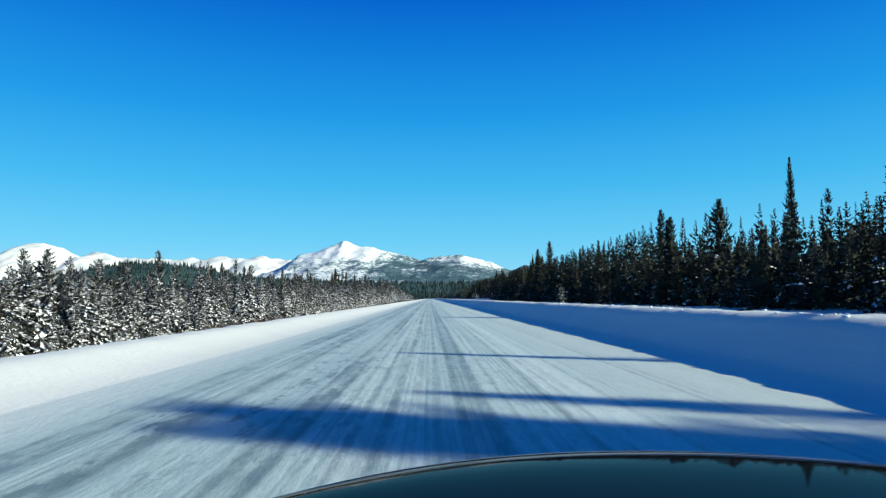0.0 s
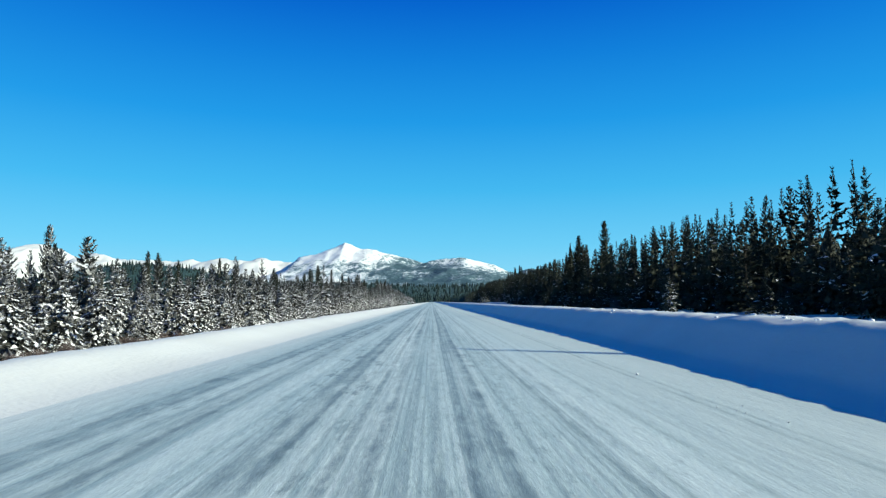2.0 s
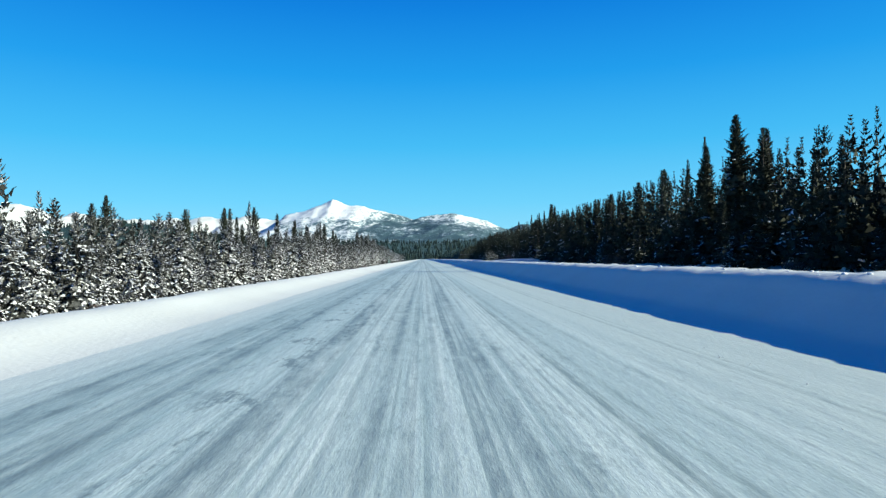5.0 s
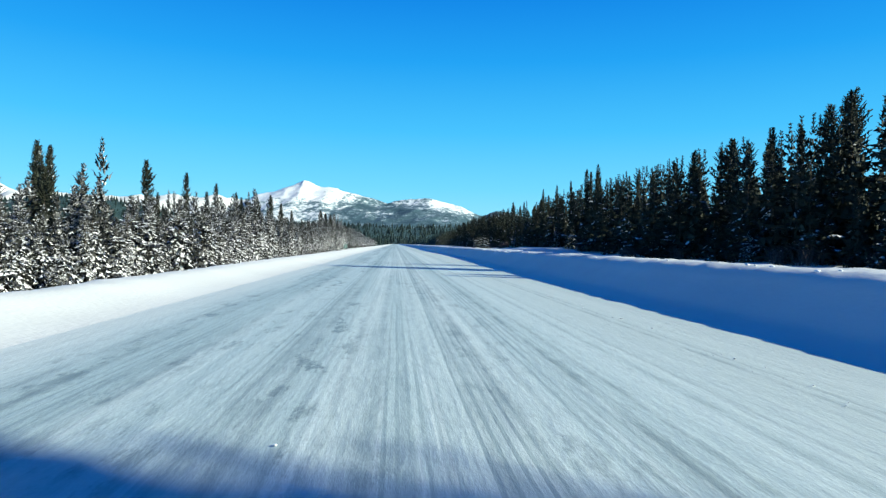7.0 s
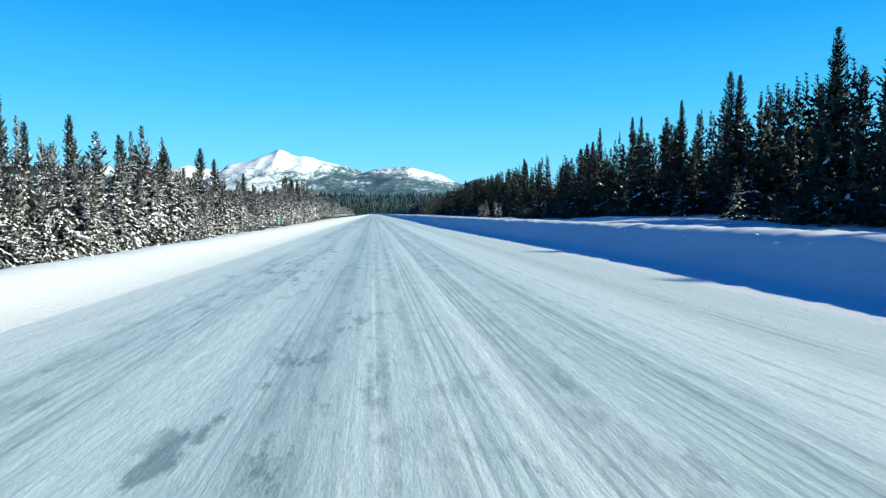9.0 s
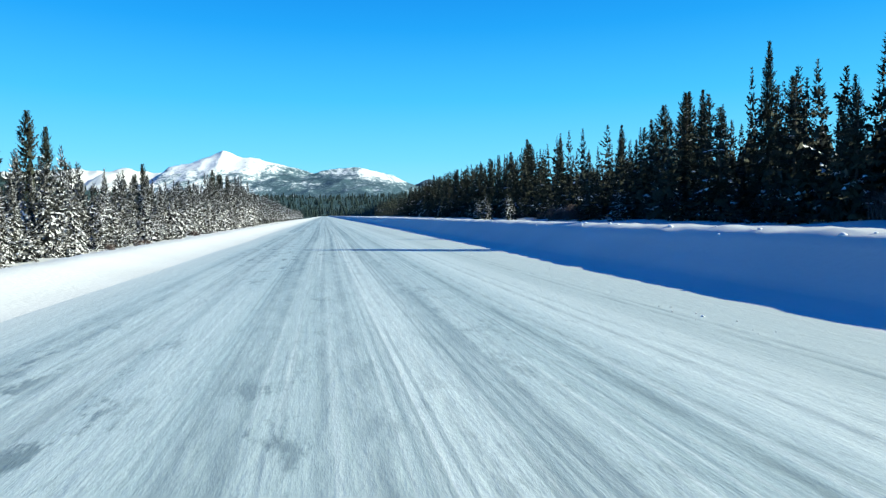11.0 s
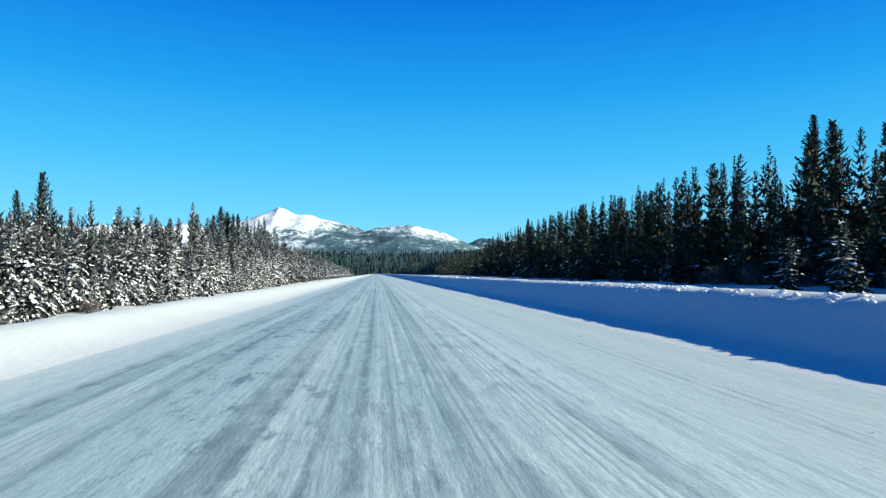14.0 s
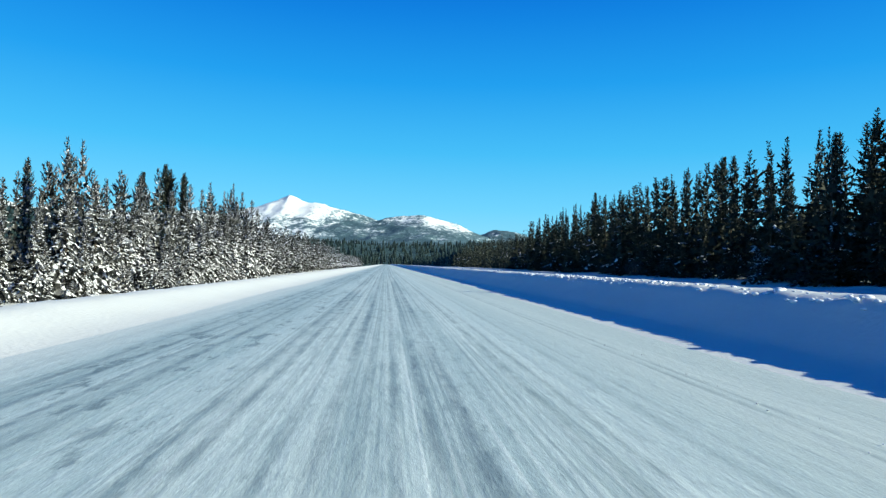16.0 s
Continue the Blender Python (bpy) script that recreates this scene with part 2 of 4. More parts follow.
FAR_NEEDLE = needle_material("far_needles", (0.012, 0.027, 0.027), (0.027, 0.048, 0.045))
NEEDLE = needle_material("needles", (0.026, 0.032, 0.025), (0.054, 0.059, 0.041))
FROSTED = needle_material("frosted_needles", (0.022, 0.024, 0.023), (0.050, 0.051, 0.046), (0.40, 0.40, 0.43))


def bark_material():
    m, n, l, b = material("bark", 0.9, 0.1)
    p = noise_of(n, l, position(n, l, (9, 9, 2)), 1.0, 5)
    l.new(ramp(n, l, p, (0.3, (0.05, 0.04, 0.033)), (0.7, (0.15, 0.12, 0.10))), b.inputs["Base Color"])
    bumped(n, l, b, p, 0.6, 0.03)
    return m


BARK = bark_material()


def mountain_material():
    """Snow slopes, with woods below a ragged tree line and dark rock ribs on the steeps."""
    m, n, l, b = material("mountain_cover", 0.85, 0.1)
    p = position(n, l, (1, 1, 1))
    woods = noise_of(n, l, position(n, l, (1, 0.5, 2.2)), 0.011, 8, 0.66)
    fleck = noise_of(n, l, p, 0.05, 6, 0.75)
    sep = n.new("ShaderNodeSeparateXYZ")
    l.new(p, sep.inputs[0])
    height = n.new("ShaderNodeMapRange")
    height.inputs["From Min"].default_value, height.inputs["From Max"].default_value = 195.0, 330.0
    l.new(sep.outputs["Z"], height.inputs["Value"])
    # the open snow slope on the lower hill
    off = n.new("ShaderNodeVectorMath")
    off.operation = "SUBTRACT"
    off.inputs[1].default_value = (290, 3600, 195)
    l.new(p, off.inputs[0])
    shrunk = n.new("ShaderNodeVectorMath")
    shrunk.operation = "MULTIPLY"
    shrunk.inputs[1].default_value = (1 / 230, 1 / 420, 1 / 62)
    l.new(off.outputs[0], shrunk.inputs[0])
    far = n.new("ShaderNodeVectorMath")
    far.operation = "LENGTH"
    l.new(shrunk.outputs[0], far.inputs[0])
    slope = n.new("ShaderNodeMapRange")
    slope.inputs["From Min"].default_value, slope.inputs["From Max"].default_value = 1.1, 0.5
    slope.inputs["To Max"].default_value = 0.58
    l.new(far.outputs["Value"], slope.inputs["Value"])
    # the tree line lies higher on the lower hill
    line = n.new("ShaderNodeMapRange")
    line.inputs["From Min"].default_value, line.inputs["From Max"].default_value = -480.0, -200.0
    line.inputs["To Min"].default_value, line.inputs["To Max"].default_value = 0.22, -0.36
    l.new(sep.outputs["X"], line.inputs["Value"])

    def add(a, k, b_):
        q = n.new("ShaderNodeMath")
        q.operation = "MULTIPLY_ADD"
        l.new(a, q.inputs[0])
        q.inputs[1].default_value = k
        if isinstance(b_, float):
            q.inputs[2].default_value = b_
        else:
            l.new(b_, q.inputs[2])
        return q.outputs[0]
    cover = add(woods, 2.6, -1.95)
    cover = add(fleck, 2.8, cover)
    cover = add(line.outputs[0], 1.0, cover)
    cover = add(slope.outputs[0], 1.1, cover)
    cover = add(height.outputs[0], 1.0, cover)
    # the woods' blue-grey has the haze of distance mixed into it
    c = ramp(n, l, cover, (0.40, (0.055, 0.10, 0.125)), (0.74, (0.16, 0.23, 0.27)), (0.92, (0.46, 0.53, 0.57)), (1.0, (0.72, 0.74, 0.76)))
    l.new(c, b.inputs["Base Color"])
    bumped(n, l, b, fleck, 0.6, 8.0)
    return m


MOUNTAIN = mountain_material()


def wooded_material():
    """Close conifer cover on far hills, with snow showing through here and there."""
    m, n, l, b = material("wooded_hill", 0.85, 0.1)
    p = position(n, l, (1, 1, 1))
    fleck = noise_of(n, l, p, 0.09, 6, 0.75)
    broad = noise_of(n, l, p, 0.006, 4)
    c = ramp(n, l, mix(n, l, 0.3, fleck, broad), (0.35, (0.020, 0.045, 0.046)), (0.55, (0.045, 0.080, 0.080)), (0.68, (0.16, 0.21, 0.23)))
    l.new(c, b.inputs["Base Color"])
    bumped(n, l, b, fleck, 0.8, 6.0)
    return m


WOODED = wooded_material()

# ---- mesh helpers ----


def linked(name, verts, faces, mat, parent=None, smooth=True):
    me = bpy.data.meshes.new(name)
    me.from_pydata(verts, [], faces)
    me.update()
    me.materials.append(mat)
    if smooth:
        me.polygons.foreach_set("use_smooth", [True] * len(me.polygons))
    ob = new(name, me)
    ob.parent = parent
    return ob


def triangles(name, verts, tris, mat):
    """A mesh from arrays of points and triangles."""
    me = bpy.data.meshes.new(name)
    me.vertices.add(len(verts))
    me.vertices.foreach_set("co", np.asarray(verts, np.float32).ravel())
    k = len(tris)
    me.loops.add(3 * k)
    me.loops.foreach_set("vertex_index", np.asarray(tris, np.int32).ravel())
    me.polygons.add(k)
    me.polygons.foreach_set("loop_start", np.arange(0, 3 * k, 3, dtype=np.int32))
    me.update(calc_edges=True)
    me.materials.append(mat)
    return me


def sheet(name, xs, ys, height, mat):
    xs, ys = [float(x) for x in xs], [float(y) for y in ys]
    w = len(xs)
    verts = [(x, y, height(x, y)) for y in ys for x in xs]
    faces = [(j * w + i, j * w + i + 1, (j + 1) * w + i + 1, (j + 1) * w + i) for j in range(len(ys) - 1) for i in range(w - 1)]
    return linked(name, verts, faces, mat)


def steps(table, v):
    return float(np.interp(v, [a for a, _ in table], [b for _, b in table]))


def wave(x, y, size, seed=0.0):
    return noise.noise(Vector((x / size, y / size, seed)))


# ---- land ----
LAND = [(-60, -3.2), (-16, -3.3), (-12, -2.6), (-8.3, -0.75), (-7.2, -0.15), (-6, -0.1), (5, -0.1), (7, 0.1), (8.6, 0.25), (14, -0.25), (22, -0.3), (30, -0.15), (36, 0.2), (60, 1.0)]


def land(x, y):
    z = steps(LAND, x)
    if x > 12:
        z += 1.15 * math.exp(-((y - 312) / 26) ** 2) * min((x - 12) / 12, 1) * math.exp(-(max(0, x - 40) / 25) ** 2)
    if abs(x) > 8:
        k = min((abs(x) - 8) / 10, 1)
        z += k * (0.35 * wave(x, y, 9, 3.0) + 0.12 * wave(x, y, 2.6, 5.0))
    return z


def spread(*parts):
    out = []
    for a, b, d in parts:
        out += list(np.arange(a, b, d))
    return out


ground = sheet("ground", spread((-4800, -200, 400), (-200, -60, 20), (-60, -16, 2.5), (-16, -6, 0.8), (-6, 6, 3), (6, 16, 0.9), (16, 60, 2.2), (60, 200, 20), (200, 4801, 400)),
               spread((-1000, -40, 80), (-40, 620, 2.5), (620, 1500, 40), (1500, 4901, 340)), land, SNOW)
tagged(ground, "open snow-covered roadside ground between the highway and the woods", "snow ground", kind="structure")

road = sheet("road", spread((-5.2, 6.01, 0.35)), spread((-120, 560, 6), (560, 1501, 40)), lambda x, y: 0.012 * wave(x * 9, y * 0.3, 4, 1.0) - 0.004, ROAD)
tagged(road, "straight highway of hard-packed snow with grey tyre tracks", "road", kind="structure")


BANK_HEIGHT = {}


def bank(name, profile, ys, side, label):
    fine = spread((profile[0][0], profile[-1][0] + 0.01, 0.17))

    def height(x, y):
        shift = -(0.4 * math.exp(-((y - 265) / 22) ** 2) + 0.3 * max(0, min(1, (y - 320) / 40)) - 0.14 * max(0, min(1, (240 - y) / 30))) * (side < 20) + 0.07 * wave(y, 0, 23, side) + 0.012 * wave(y, 0, 4.5, side + 2)
        at = x + shift * min(1, max(0, (abs(x) - 4.2) / 1.5))
        z = steps(profile, at) if side < 20 else sum(steps(profile, at + d) for d in (-0.36, -0.18, 0.0, 0.18, 0.36)) / 5
        k = max(0.0, min(1.0, (abs(x) - 5.2) / 1.2))
        if side < 20:
            # small broken lumps on the crest's road side
            z += 0.035 * (1 + 1.6 * max(0, min(1, (y - 428) / 12)) + 0.9 * math.exp(-((y - 400) / 12) ** 2)) * math.exp(-((x + shift - 6.65) / 0.3) ** 2) * (1.5 * abs(wave(x, y, 0.8, 51.0)) + 1.1 * abs(wave(x, y, 0.4, 53.0)) - 0.4)
        return z + k * (0.022 * wave(x, y, 2.2, side + 4) + 0.025 * wave(x, y, 0.9, side + 6) + (0.04 if side < 20 else 0.02) * wave(x, y, 0.45, side + 8) + 0.02 * wave(y, 0, 14, side + 9)) - 0.002
    BANK_HEIGHT[name] = height
    ob = sheet(name, fine, ys, height, SNOW)
    return tagged(ob, label, "snow bank", kind="structure")


NEAR = spread((-40, 480, 0.24), (480, 700, 1.2), (700, 1501, 10))
bank("snow_bank_right", [(4.3, -0.03), (4.9, 0.02), (5.5, 0.12), (6.1, 0.48), (6.5, 0.78), (6.85, 0.88), (7.5, 0.90), (8.0, 0.74), (9.0, 0.05)], NEAR, 11.0,
     "ploughed snow bank along the shaded road edge, with a lumpy crest")
bank("snow_bank_left", [(-9.0, -1.35), (-8.0, -0.45), (-7.0, 0.24), (-6.3, 0.36), (-5.8, 0.25), (-5.4, 0.13), (-5.0, 0.05), (-4.6, 0.005), (-4.2, -0.02), (-3.8, -0.03)], spread((-40, 480, 0.42), (480, 700, 1.4), (700, 1501, 10)), 31.0,
     "smooth sunlit ploughed snow bank along the road edge")

# ---- mountains ----


def ridge(x, y, px, py, top, left, right, depth, power=1.0):
    dx = (px - x) / left if x < px else (x - px) / right
    return top * max(0.0, 1 - (dx * dx + ((y - py) / depth) ** 2) ** (0.5 * power))


def rugged(x, y, size):
    p, s, a = Vector((x / size, y / size, 7.0)), 0.0, 1.0
    for _ in range(5):
        s += a * (0.5 - abs(noise.noise(p)))
        p, a = p * 2.1, a * 0.5
    return s


def crest(x):
    """Height of the main mountain's ridge: a cone on a long shoulder that breaks off to one side."""
    cone = 355 - 0.44 * abs(x + 530)
    shoulder = 330 - 0.28 * (x + 400) if x > -430 else 322 + 0.26 * (x + 620)
    if x < -806:
        shoulder = 262 + 0.72 * (x + 806)
    return max(0.0, max(cone, min(shoulder, 326)))


# the long lower hill before the main mountain
HILL = [(-1000, 40), (-800, 100), (-640, 150), (-520, 196), (-400, 212), (-100, 212), (40, 238), (150, 247), (300, 222), (450, 160), (700, 60), (1000, 0)]


def peaks(x, y):
    d = abs(y - 3850) / (1150 if y < 3850 else 1000)
    k = min(1.0, 3.0 * d)
    top = crest(x) * (1 - k) + k * sum(crest(x + w) for w in (-280, -140, 0, 140, 280)) / 5
    z = top * max(0.0, 1 - d) ** 1.15
    hill = steps(HILL, x) * max(0.0, 1 - abs(y - 3600) / 1000) ** 1.1
    side = 205 * math.exp(-((x - 620) / 380) ** 2) * max(0.0, 1 - abs(y - 3900) / 800)
    z = max(z, hill, side)
    k = min(1.0, z / 120)
    return z + k * 26 * (rugged(x, y, 200) - 0.55) - 4


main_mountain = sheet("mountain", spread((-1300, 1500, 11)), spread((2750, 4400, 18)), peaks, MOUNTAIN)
main_mountain.location.x = 10
tagged(main_mountain, "snow-capped mountain with a pointed summit and wooded lower slopes", "mountain", kind="structure")


def far_range(x, y):
    z = max(ridge(x, y, -2630, 4300, 378, 430, 620, 700, 1.6), ridge(x, y, -2250, 4350, 318, 430, 620, 700, 1.6), ridge(x, y, -1440, 4350, 300, 480, 420, 700, 1.35),
            ridge(x, y, -1150, 4300, 288, 420, 520, 700, 1.35),
            (280 + 22 * wave(x, 0, 160, 3.0)) * max(0.0, 1 - abs(y - 4350) / 700) * max(0.0, min(1.0, (-700 - x) / 250)))
    return z + 44 * (rugged(x, y, 230) - 0.5) * min(1, z / 100) - 5


far_mountains = sheet("mountain_range", spread((-3600, -500, 14)), spread((3700, 4760, 20)), far_range, SNOW)
tagged(far_mountains, "distant white mountain range under snow", "mountain range", kind="structure")


def foothills(x, y):
    k = max(0.0, min(1.0, (y - 1250) / 900))
    k = k * k * (3 - 2 * k)
    z = k * (52 + 16 * wave(x, y, 520, 2.0) + 40 * max(0, min(1, (x - 50) / 700)) + 20 * max(0, min(1, (-x - 500) / 900))) + 70 * math.exp(-((x + 800) / 260) ** 2 - ((y - 1800) / 330) ** 2)
    return z - 4 + (1 - k) * (0.0 if abs(x) < 40 else 1.0)


hills = sheet("foothill", spread((-2600, 2601, 50)), spread((1240, 3200, 40)), foothills, WOODED)
tagged(hills, "low snow-covered foothills under dense conifer woods", "hills", kind="structure")

# ---- conifers ----


def conifer(rng, whorls, ring, snowy, radius, column=0.0, bottom=0.03, power=0.8, bare=0.25):
    """Points and triangles of the needles and of the snow on a conifer 1 m high: whorls of sagging boughs, each a spine with
    fingers to both sides and the snow lying along it. column: 0 for a cone, 1 for a narrow pillar; a low power gives a blunt head;
    bare: the share of the top that carries little snow."""
    nv, nt, sv, st = [], [], [], []
    lean = rng.uniform(-0.025, 0.025, 2)
    bias = [(rng.uniform(0, 6.283), rng.uniform(0.05, 0.22)) for _ in range(3)]
    up = np.array((0, 0, 1.0))
    fine = whorls >= 20

    def outline(u):
        cone = (1 - u) ** power
        pillar = 0.55 * min(1.0, 3.2 * (1 - u) ** 0.8)
        return radius * ((1 - column) * cone + column * pillar) * min(1.0, 0.72 + 2.6 * u) + 0.006

    for j in range(whorls):
        # the whorls draw together towards the top
        u0 = bottom + (0.98 - bottom) * (1 - (1 - (j + 0.5) / whorls) ** 1.35)
        girth = rng.uniform(0.74, 1.15) if rng.random() < 0.88 else rng.uniform(0.45, 0.7)
        count = max(4, round(ring * (0.65 + 0.35 * (1 - u0)) * rng.uniform(0.85, 1.15)))
        start = rng.uniform(0, 6.283)
        for i in range(count):
            a = start + 6.283 * (i + rng.uniform(-0.4, 0.4)) / count
            u = min(0.985, max(bottom, u0 + rng.uniform(-1.0, 1.0) * (1 - u0) / whorls))
            long = outline(u) * girth * (rng.uniform(0.62, 1.18) if u < 0.55 else rng.uniform(0.72, 1.1))
            for turn, size in bias:
                long *= 1 + size * math.cos(a - turn + 3 * u)
            laden = rng.random() < snowy * (1 - 0.85 * max(0.0, u - (1 - bare)) / max(bare, 0.01))
            sag = rng.uniform(0.15, 0.65) * (1 - u) + (rng.uniform(0.2, 0.5) if laden else 0.0) - 1.0 * max(0, u - 0.5)
            out = np.array((math.cos(a), math.sin(a), 0.0))
            flat = np.array((-math.sin(a), math.cos(a), 0.0))
            root = np.array((lean[0] * u, lean[1] * u, u))
            bend, rise = rng.uniform(-0.2, 0.2), rng.uniform(0.1, 0.3) + 0.5 * max(0, u - 0.6)

            def spine(f):
                return root + out * long * f + flat * long * bend * f * f + up * long * (rise * f - sag * f * f * 1.25 + 0.15 * f ** 4)
            stops = (0.22, 0.45, 0.65, 0.83, 1.0) if whorls > 25 else (0.25, 0.55, 0.8, 1.0) if fine else (0.2, 0.6, 1.0)
            line = [spine(f) for f in stops]
            wide = (0.26 * long + 0.007) * rng.uniform(0.8, 1.25) * (1.22 if snowy < 0.2 else 1.1)
            base = len(nv)
            nv += line
            for k in range(len(stops) - 1):
                f = stops[k]
                for hand in (-1, 1):
                    swell = wide * (1.2 - 0.7 * f) * rng.uniform(0.55, 1.2)
                    tip = spine(min(1.05, f + (0.28 if whorls > 25 else 0.36))) + flat * hand * swell - up * swell * rng.uniform(-0.1, 0.7)
                    nt.append((base + k, base + k + 1, len(nv)))
                    nv.append(tip)
                # twigs that hang below the bough
                drop = long * rng.uniform(0.12, 0.32) + 0.008
                nt.append((base + k, base + k + 1, len(nv)))
                nv.append((line[k] + line[k + 1]) / 2 + flat * rng.uniform(-0.5, 0.5) * wide - up * drop)
            end, tuft = line[-1], 0.14 * long + 0.005
            nt.append((base + len(stops) - 2, len(nv), len(nv) + 1))
            nv += [end + (out * 0.8 + flat * 0.5 + up * rng.uniform(-0.1, 0.6)) * tuft, end + (out * 0.8 - flat * 0.5 + up * rng.uniform(-0.1, 0.6)) * tuft]
            # the snow lies in pillows along the bough
            if not laden and rng.random() > 0.35 * snowy:
                continue
            for k in range(len(stops) - 1):
                if rng.random() > (0.88 if laden else 0.4):
                    continue
                f = min(1.0, stops[k] + rng.uniform(0.0, 0.24))
                mid = spine(f) + flat * wide * rng.uniform(-0.6, 0.6)
                yaw = rng.uniform(-0.7, 0.7)
                ahead = spine(f + 0.05) - spine(f - 0.05)
                ahead = ahead / (np.linalg.norm(ahead) + 1e-9) * math.cos(yaw) + flat * math.sin(yaw)
                size = (long * rng.uniform(0.07, 0.15) + 0.003) * (1.0 if fine else 1.5)
                broad = wide * (1.05 - 0.5 * f) * rng.uniform(0.30, 0.75)
                lift, base2 = 0.03 * long + 0.001, len(sv)
                side = flat * broad - up * broad * rng.uniform(0.2, 0.9)
                other = -flat * broad - up * broad * rng.uniform(0.2, 0.9)
                ridge_ = up * (lift + 0.2 * size)
                sv += [mid + ridge_ - ahead * size, mid + up * lift + side, mid + ridge_ + ahead * size * 1.2, mid + up * lift + other]
                st += [(base2, base2 + 1, base2 + 2), (base2, base2 + 2, base2 + 3)]
    # the dense dark inside
    for k in range(3 * whorls):
        u, a = bottom + (0.93 - bottom) * rng.random() ** 1.3, rng.uniform(0, 6.283)
        r, tall = 0.5 * outline(u), (0.03 + 0.03 * rng.random()) * (1.1 - 0.5 * u)
        base = len(nv)
        c, t_ = np.array((math.cos(a), math.sin(a), 0)), np.array((-math.sin(a), math.cos(a), 0))
        mid = np.array((lean[0] * u, lean[1] * u, u)) + c * r * rng.uniform(0.2, 1)
        nv += [mid - t_ * r * 0.6 - up * tall * 0.4, mid + t_ * r * 0.6 - up * tall * 0.5, mid + up * tall]
        nt.append((base, base + 1, base + 2))
    base = len(nv)
    nv += [(lean[0] - 0.005, lean[1], 0.93), (lean[0] + 0.005, lean[1] + 0.003, 0.93), (lean[0], lean[1], 1.0)]
    nt.append((base, base + 1, base + 2))
    return np.array(nv), np.array(nt), np.array(sv).reshape(-1, 3), np.array(st).reshape(-1, 3)


def stem(sides=6):
    """Points and triangles of a tapered trunk 1 m high."""
    rings = ((0.0, 0.016), (0.03, 0.012), (0.5, 0.008), (0.97, 0.001))
    v = [(r * math.cos(2 * math.pi * k / sides), r * math.sin(2 * math.pi * k / sides), z - 0.01) for z, r in rings for k in range(sides)]
    t = []
    for j in range(len(rings) - 1):
        for k in range(sides):
            a, b = j * sides + k, j * sides + (k + 1) % sides
            t += [(a, b, b + sides), (a, b + sides, a + sides)]
    return np.array(v), np.array(t)


rng = np.random.default_rng(5)
FULL_SNOWY = [conifer(rng, 26, 8, k, r, c, 0.03, p, b) for r, c, p, k, b in ((0.25, 0, 0.85, 0.95, 0.2), (0.28, 0.1, 0.75, 0.9, 0.3), (0.22, 0.15, 0.65, 0.8, 0.4), (0.26, 0, 0.9, 0.95, 0.15), (0.30, 0.2, 0.85, 0.95, 0.25), (0.23, 0.1, 0.7, 0.8, 0.45))]
FULL_BARE = [conifer(rng, 28, 8, 0.07, r, c, 0.04, p) for r, c, p in ((0.19, 0, 1.0), (0.21, 0, 1.1), (0.17, 0.15, 0.9), (0.20, 0.05, 0.95), (0.19, 0, 1.05), (0.16, 0.25, 0.8))]
SPIRE = [conifer(rng, 36, 8, 0.12, r, c, 0.1, p, 0.5) for r, c, p in ((0.13, 0.8, 0.6), (0.11, 0.7, 0.6), (0.15, 0.5, 0.7), (0.12, 0.9, 0.5))]
TOWER = [conifer(rng, 42, 9, 0.05, r, c, 0.05, p, 0.4) for r, c, p in ((0.155, 0.2, 0.9), (0.17, 0.05, 1.0), (0.145, 0.35, 0.85), (0.18, 0.1, 1.0))]
YOUNG = [conifer(rng, 16, 7, 0.85, r, c, 0.0, p) for r, c, p in ((0.27, 0, 0.6), (0.31, 0, 0.8), (0.24, 0.1, 0.7))]
MID_SNOWY = [conifer(rng, 21, 8, k, r, c, 0.04, p, b) for r, c, p, k, b in ((0.22, 0, 0.85, 0.75, 0.4), (0.25, 0.1, 0.75, 0.6, 0.5), (0.18, 0.3, 0.6, 0.5, 0.55), (0.23, 0.1, 0.9, 0.8, 0.35))]
MID_BARE = [conifer(rng, 22, 7, 0.05, r, c, 0.04, p) for r, c, p in ((0.18, 0, 1.05), (0.21, 0.0, 1.1), (0.155, 0.3, 0.8), (0.19, 0.1, 0.95))]
BACK_SNOWY = [conifer(rng, 17, 5, k, r, c, 0.15, p, b) for r, c, p, k, b in ((0.19, 0.1, 0.85, 0.45, 0.6), (0.22, 0.2, 0.7, 0.6, 0.5), (0.16, 0.5, 0.6, 0.3, 0.6))]
BACK_BARE = [conifer(rng, 18, 5, 0.02, r, c, 0.1, p) for r, c, p in ((0.18, 0, 1.05), (0.20, 0, 1.1), (0.14, 0.2, 0.9), (0.19, 0, 1.0))]
LOW_SNOWY = [conifer(rng, 8, 5, 0.97, r, 0, 0.0, p, 0.05) for r, p in ((0.32, 0.6), (0.38, 0.7), (0.30, 0.5))]
LOW_BARE = [conifer(rng, 8, 5, 0.18, r, 0, 0.0, p, 0.05) for r, p in ((0.32, 0.6), (0.38, 0.7), (0.30, 0.5))]
FAR_SNOWY = [conifer(rng, 7, 4, 0.7, r, c, 0.04, p, 0.4) for r, c, p in ((0.20, 0.1, 0.85), (0.18, 0.3, 0.7), (0.22, 0, 0.9))]
FAR_BARE = [conifer(rng, 7, 4, 0.03, r, c, 0.04, p) for r, c, p in ((0.19, 0.1, 0.85), (0.17, 0.3, 0.7), (0.21, 0, 0.9))]
LEAN_SNOWY = [conifer(rng, 2, 3, 0.8, r) for r in (0.22, 0.26)]


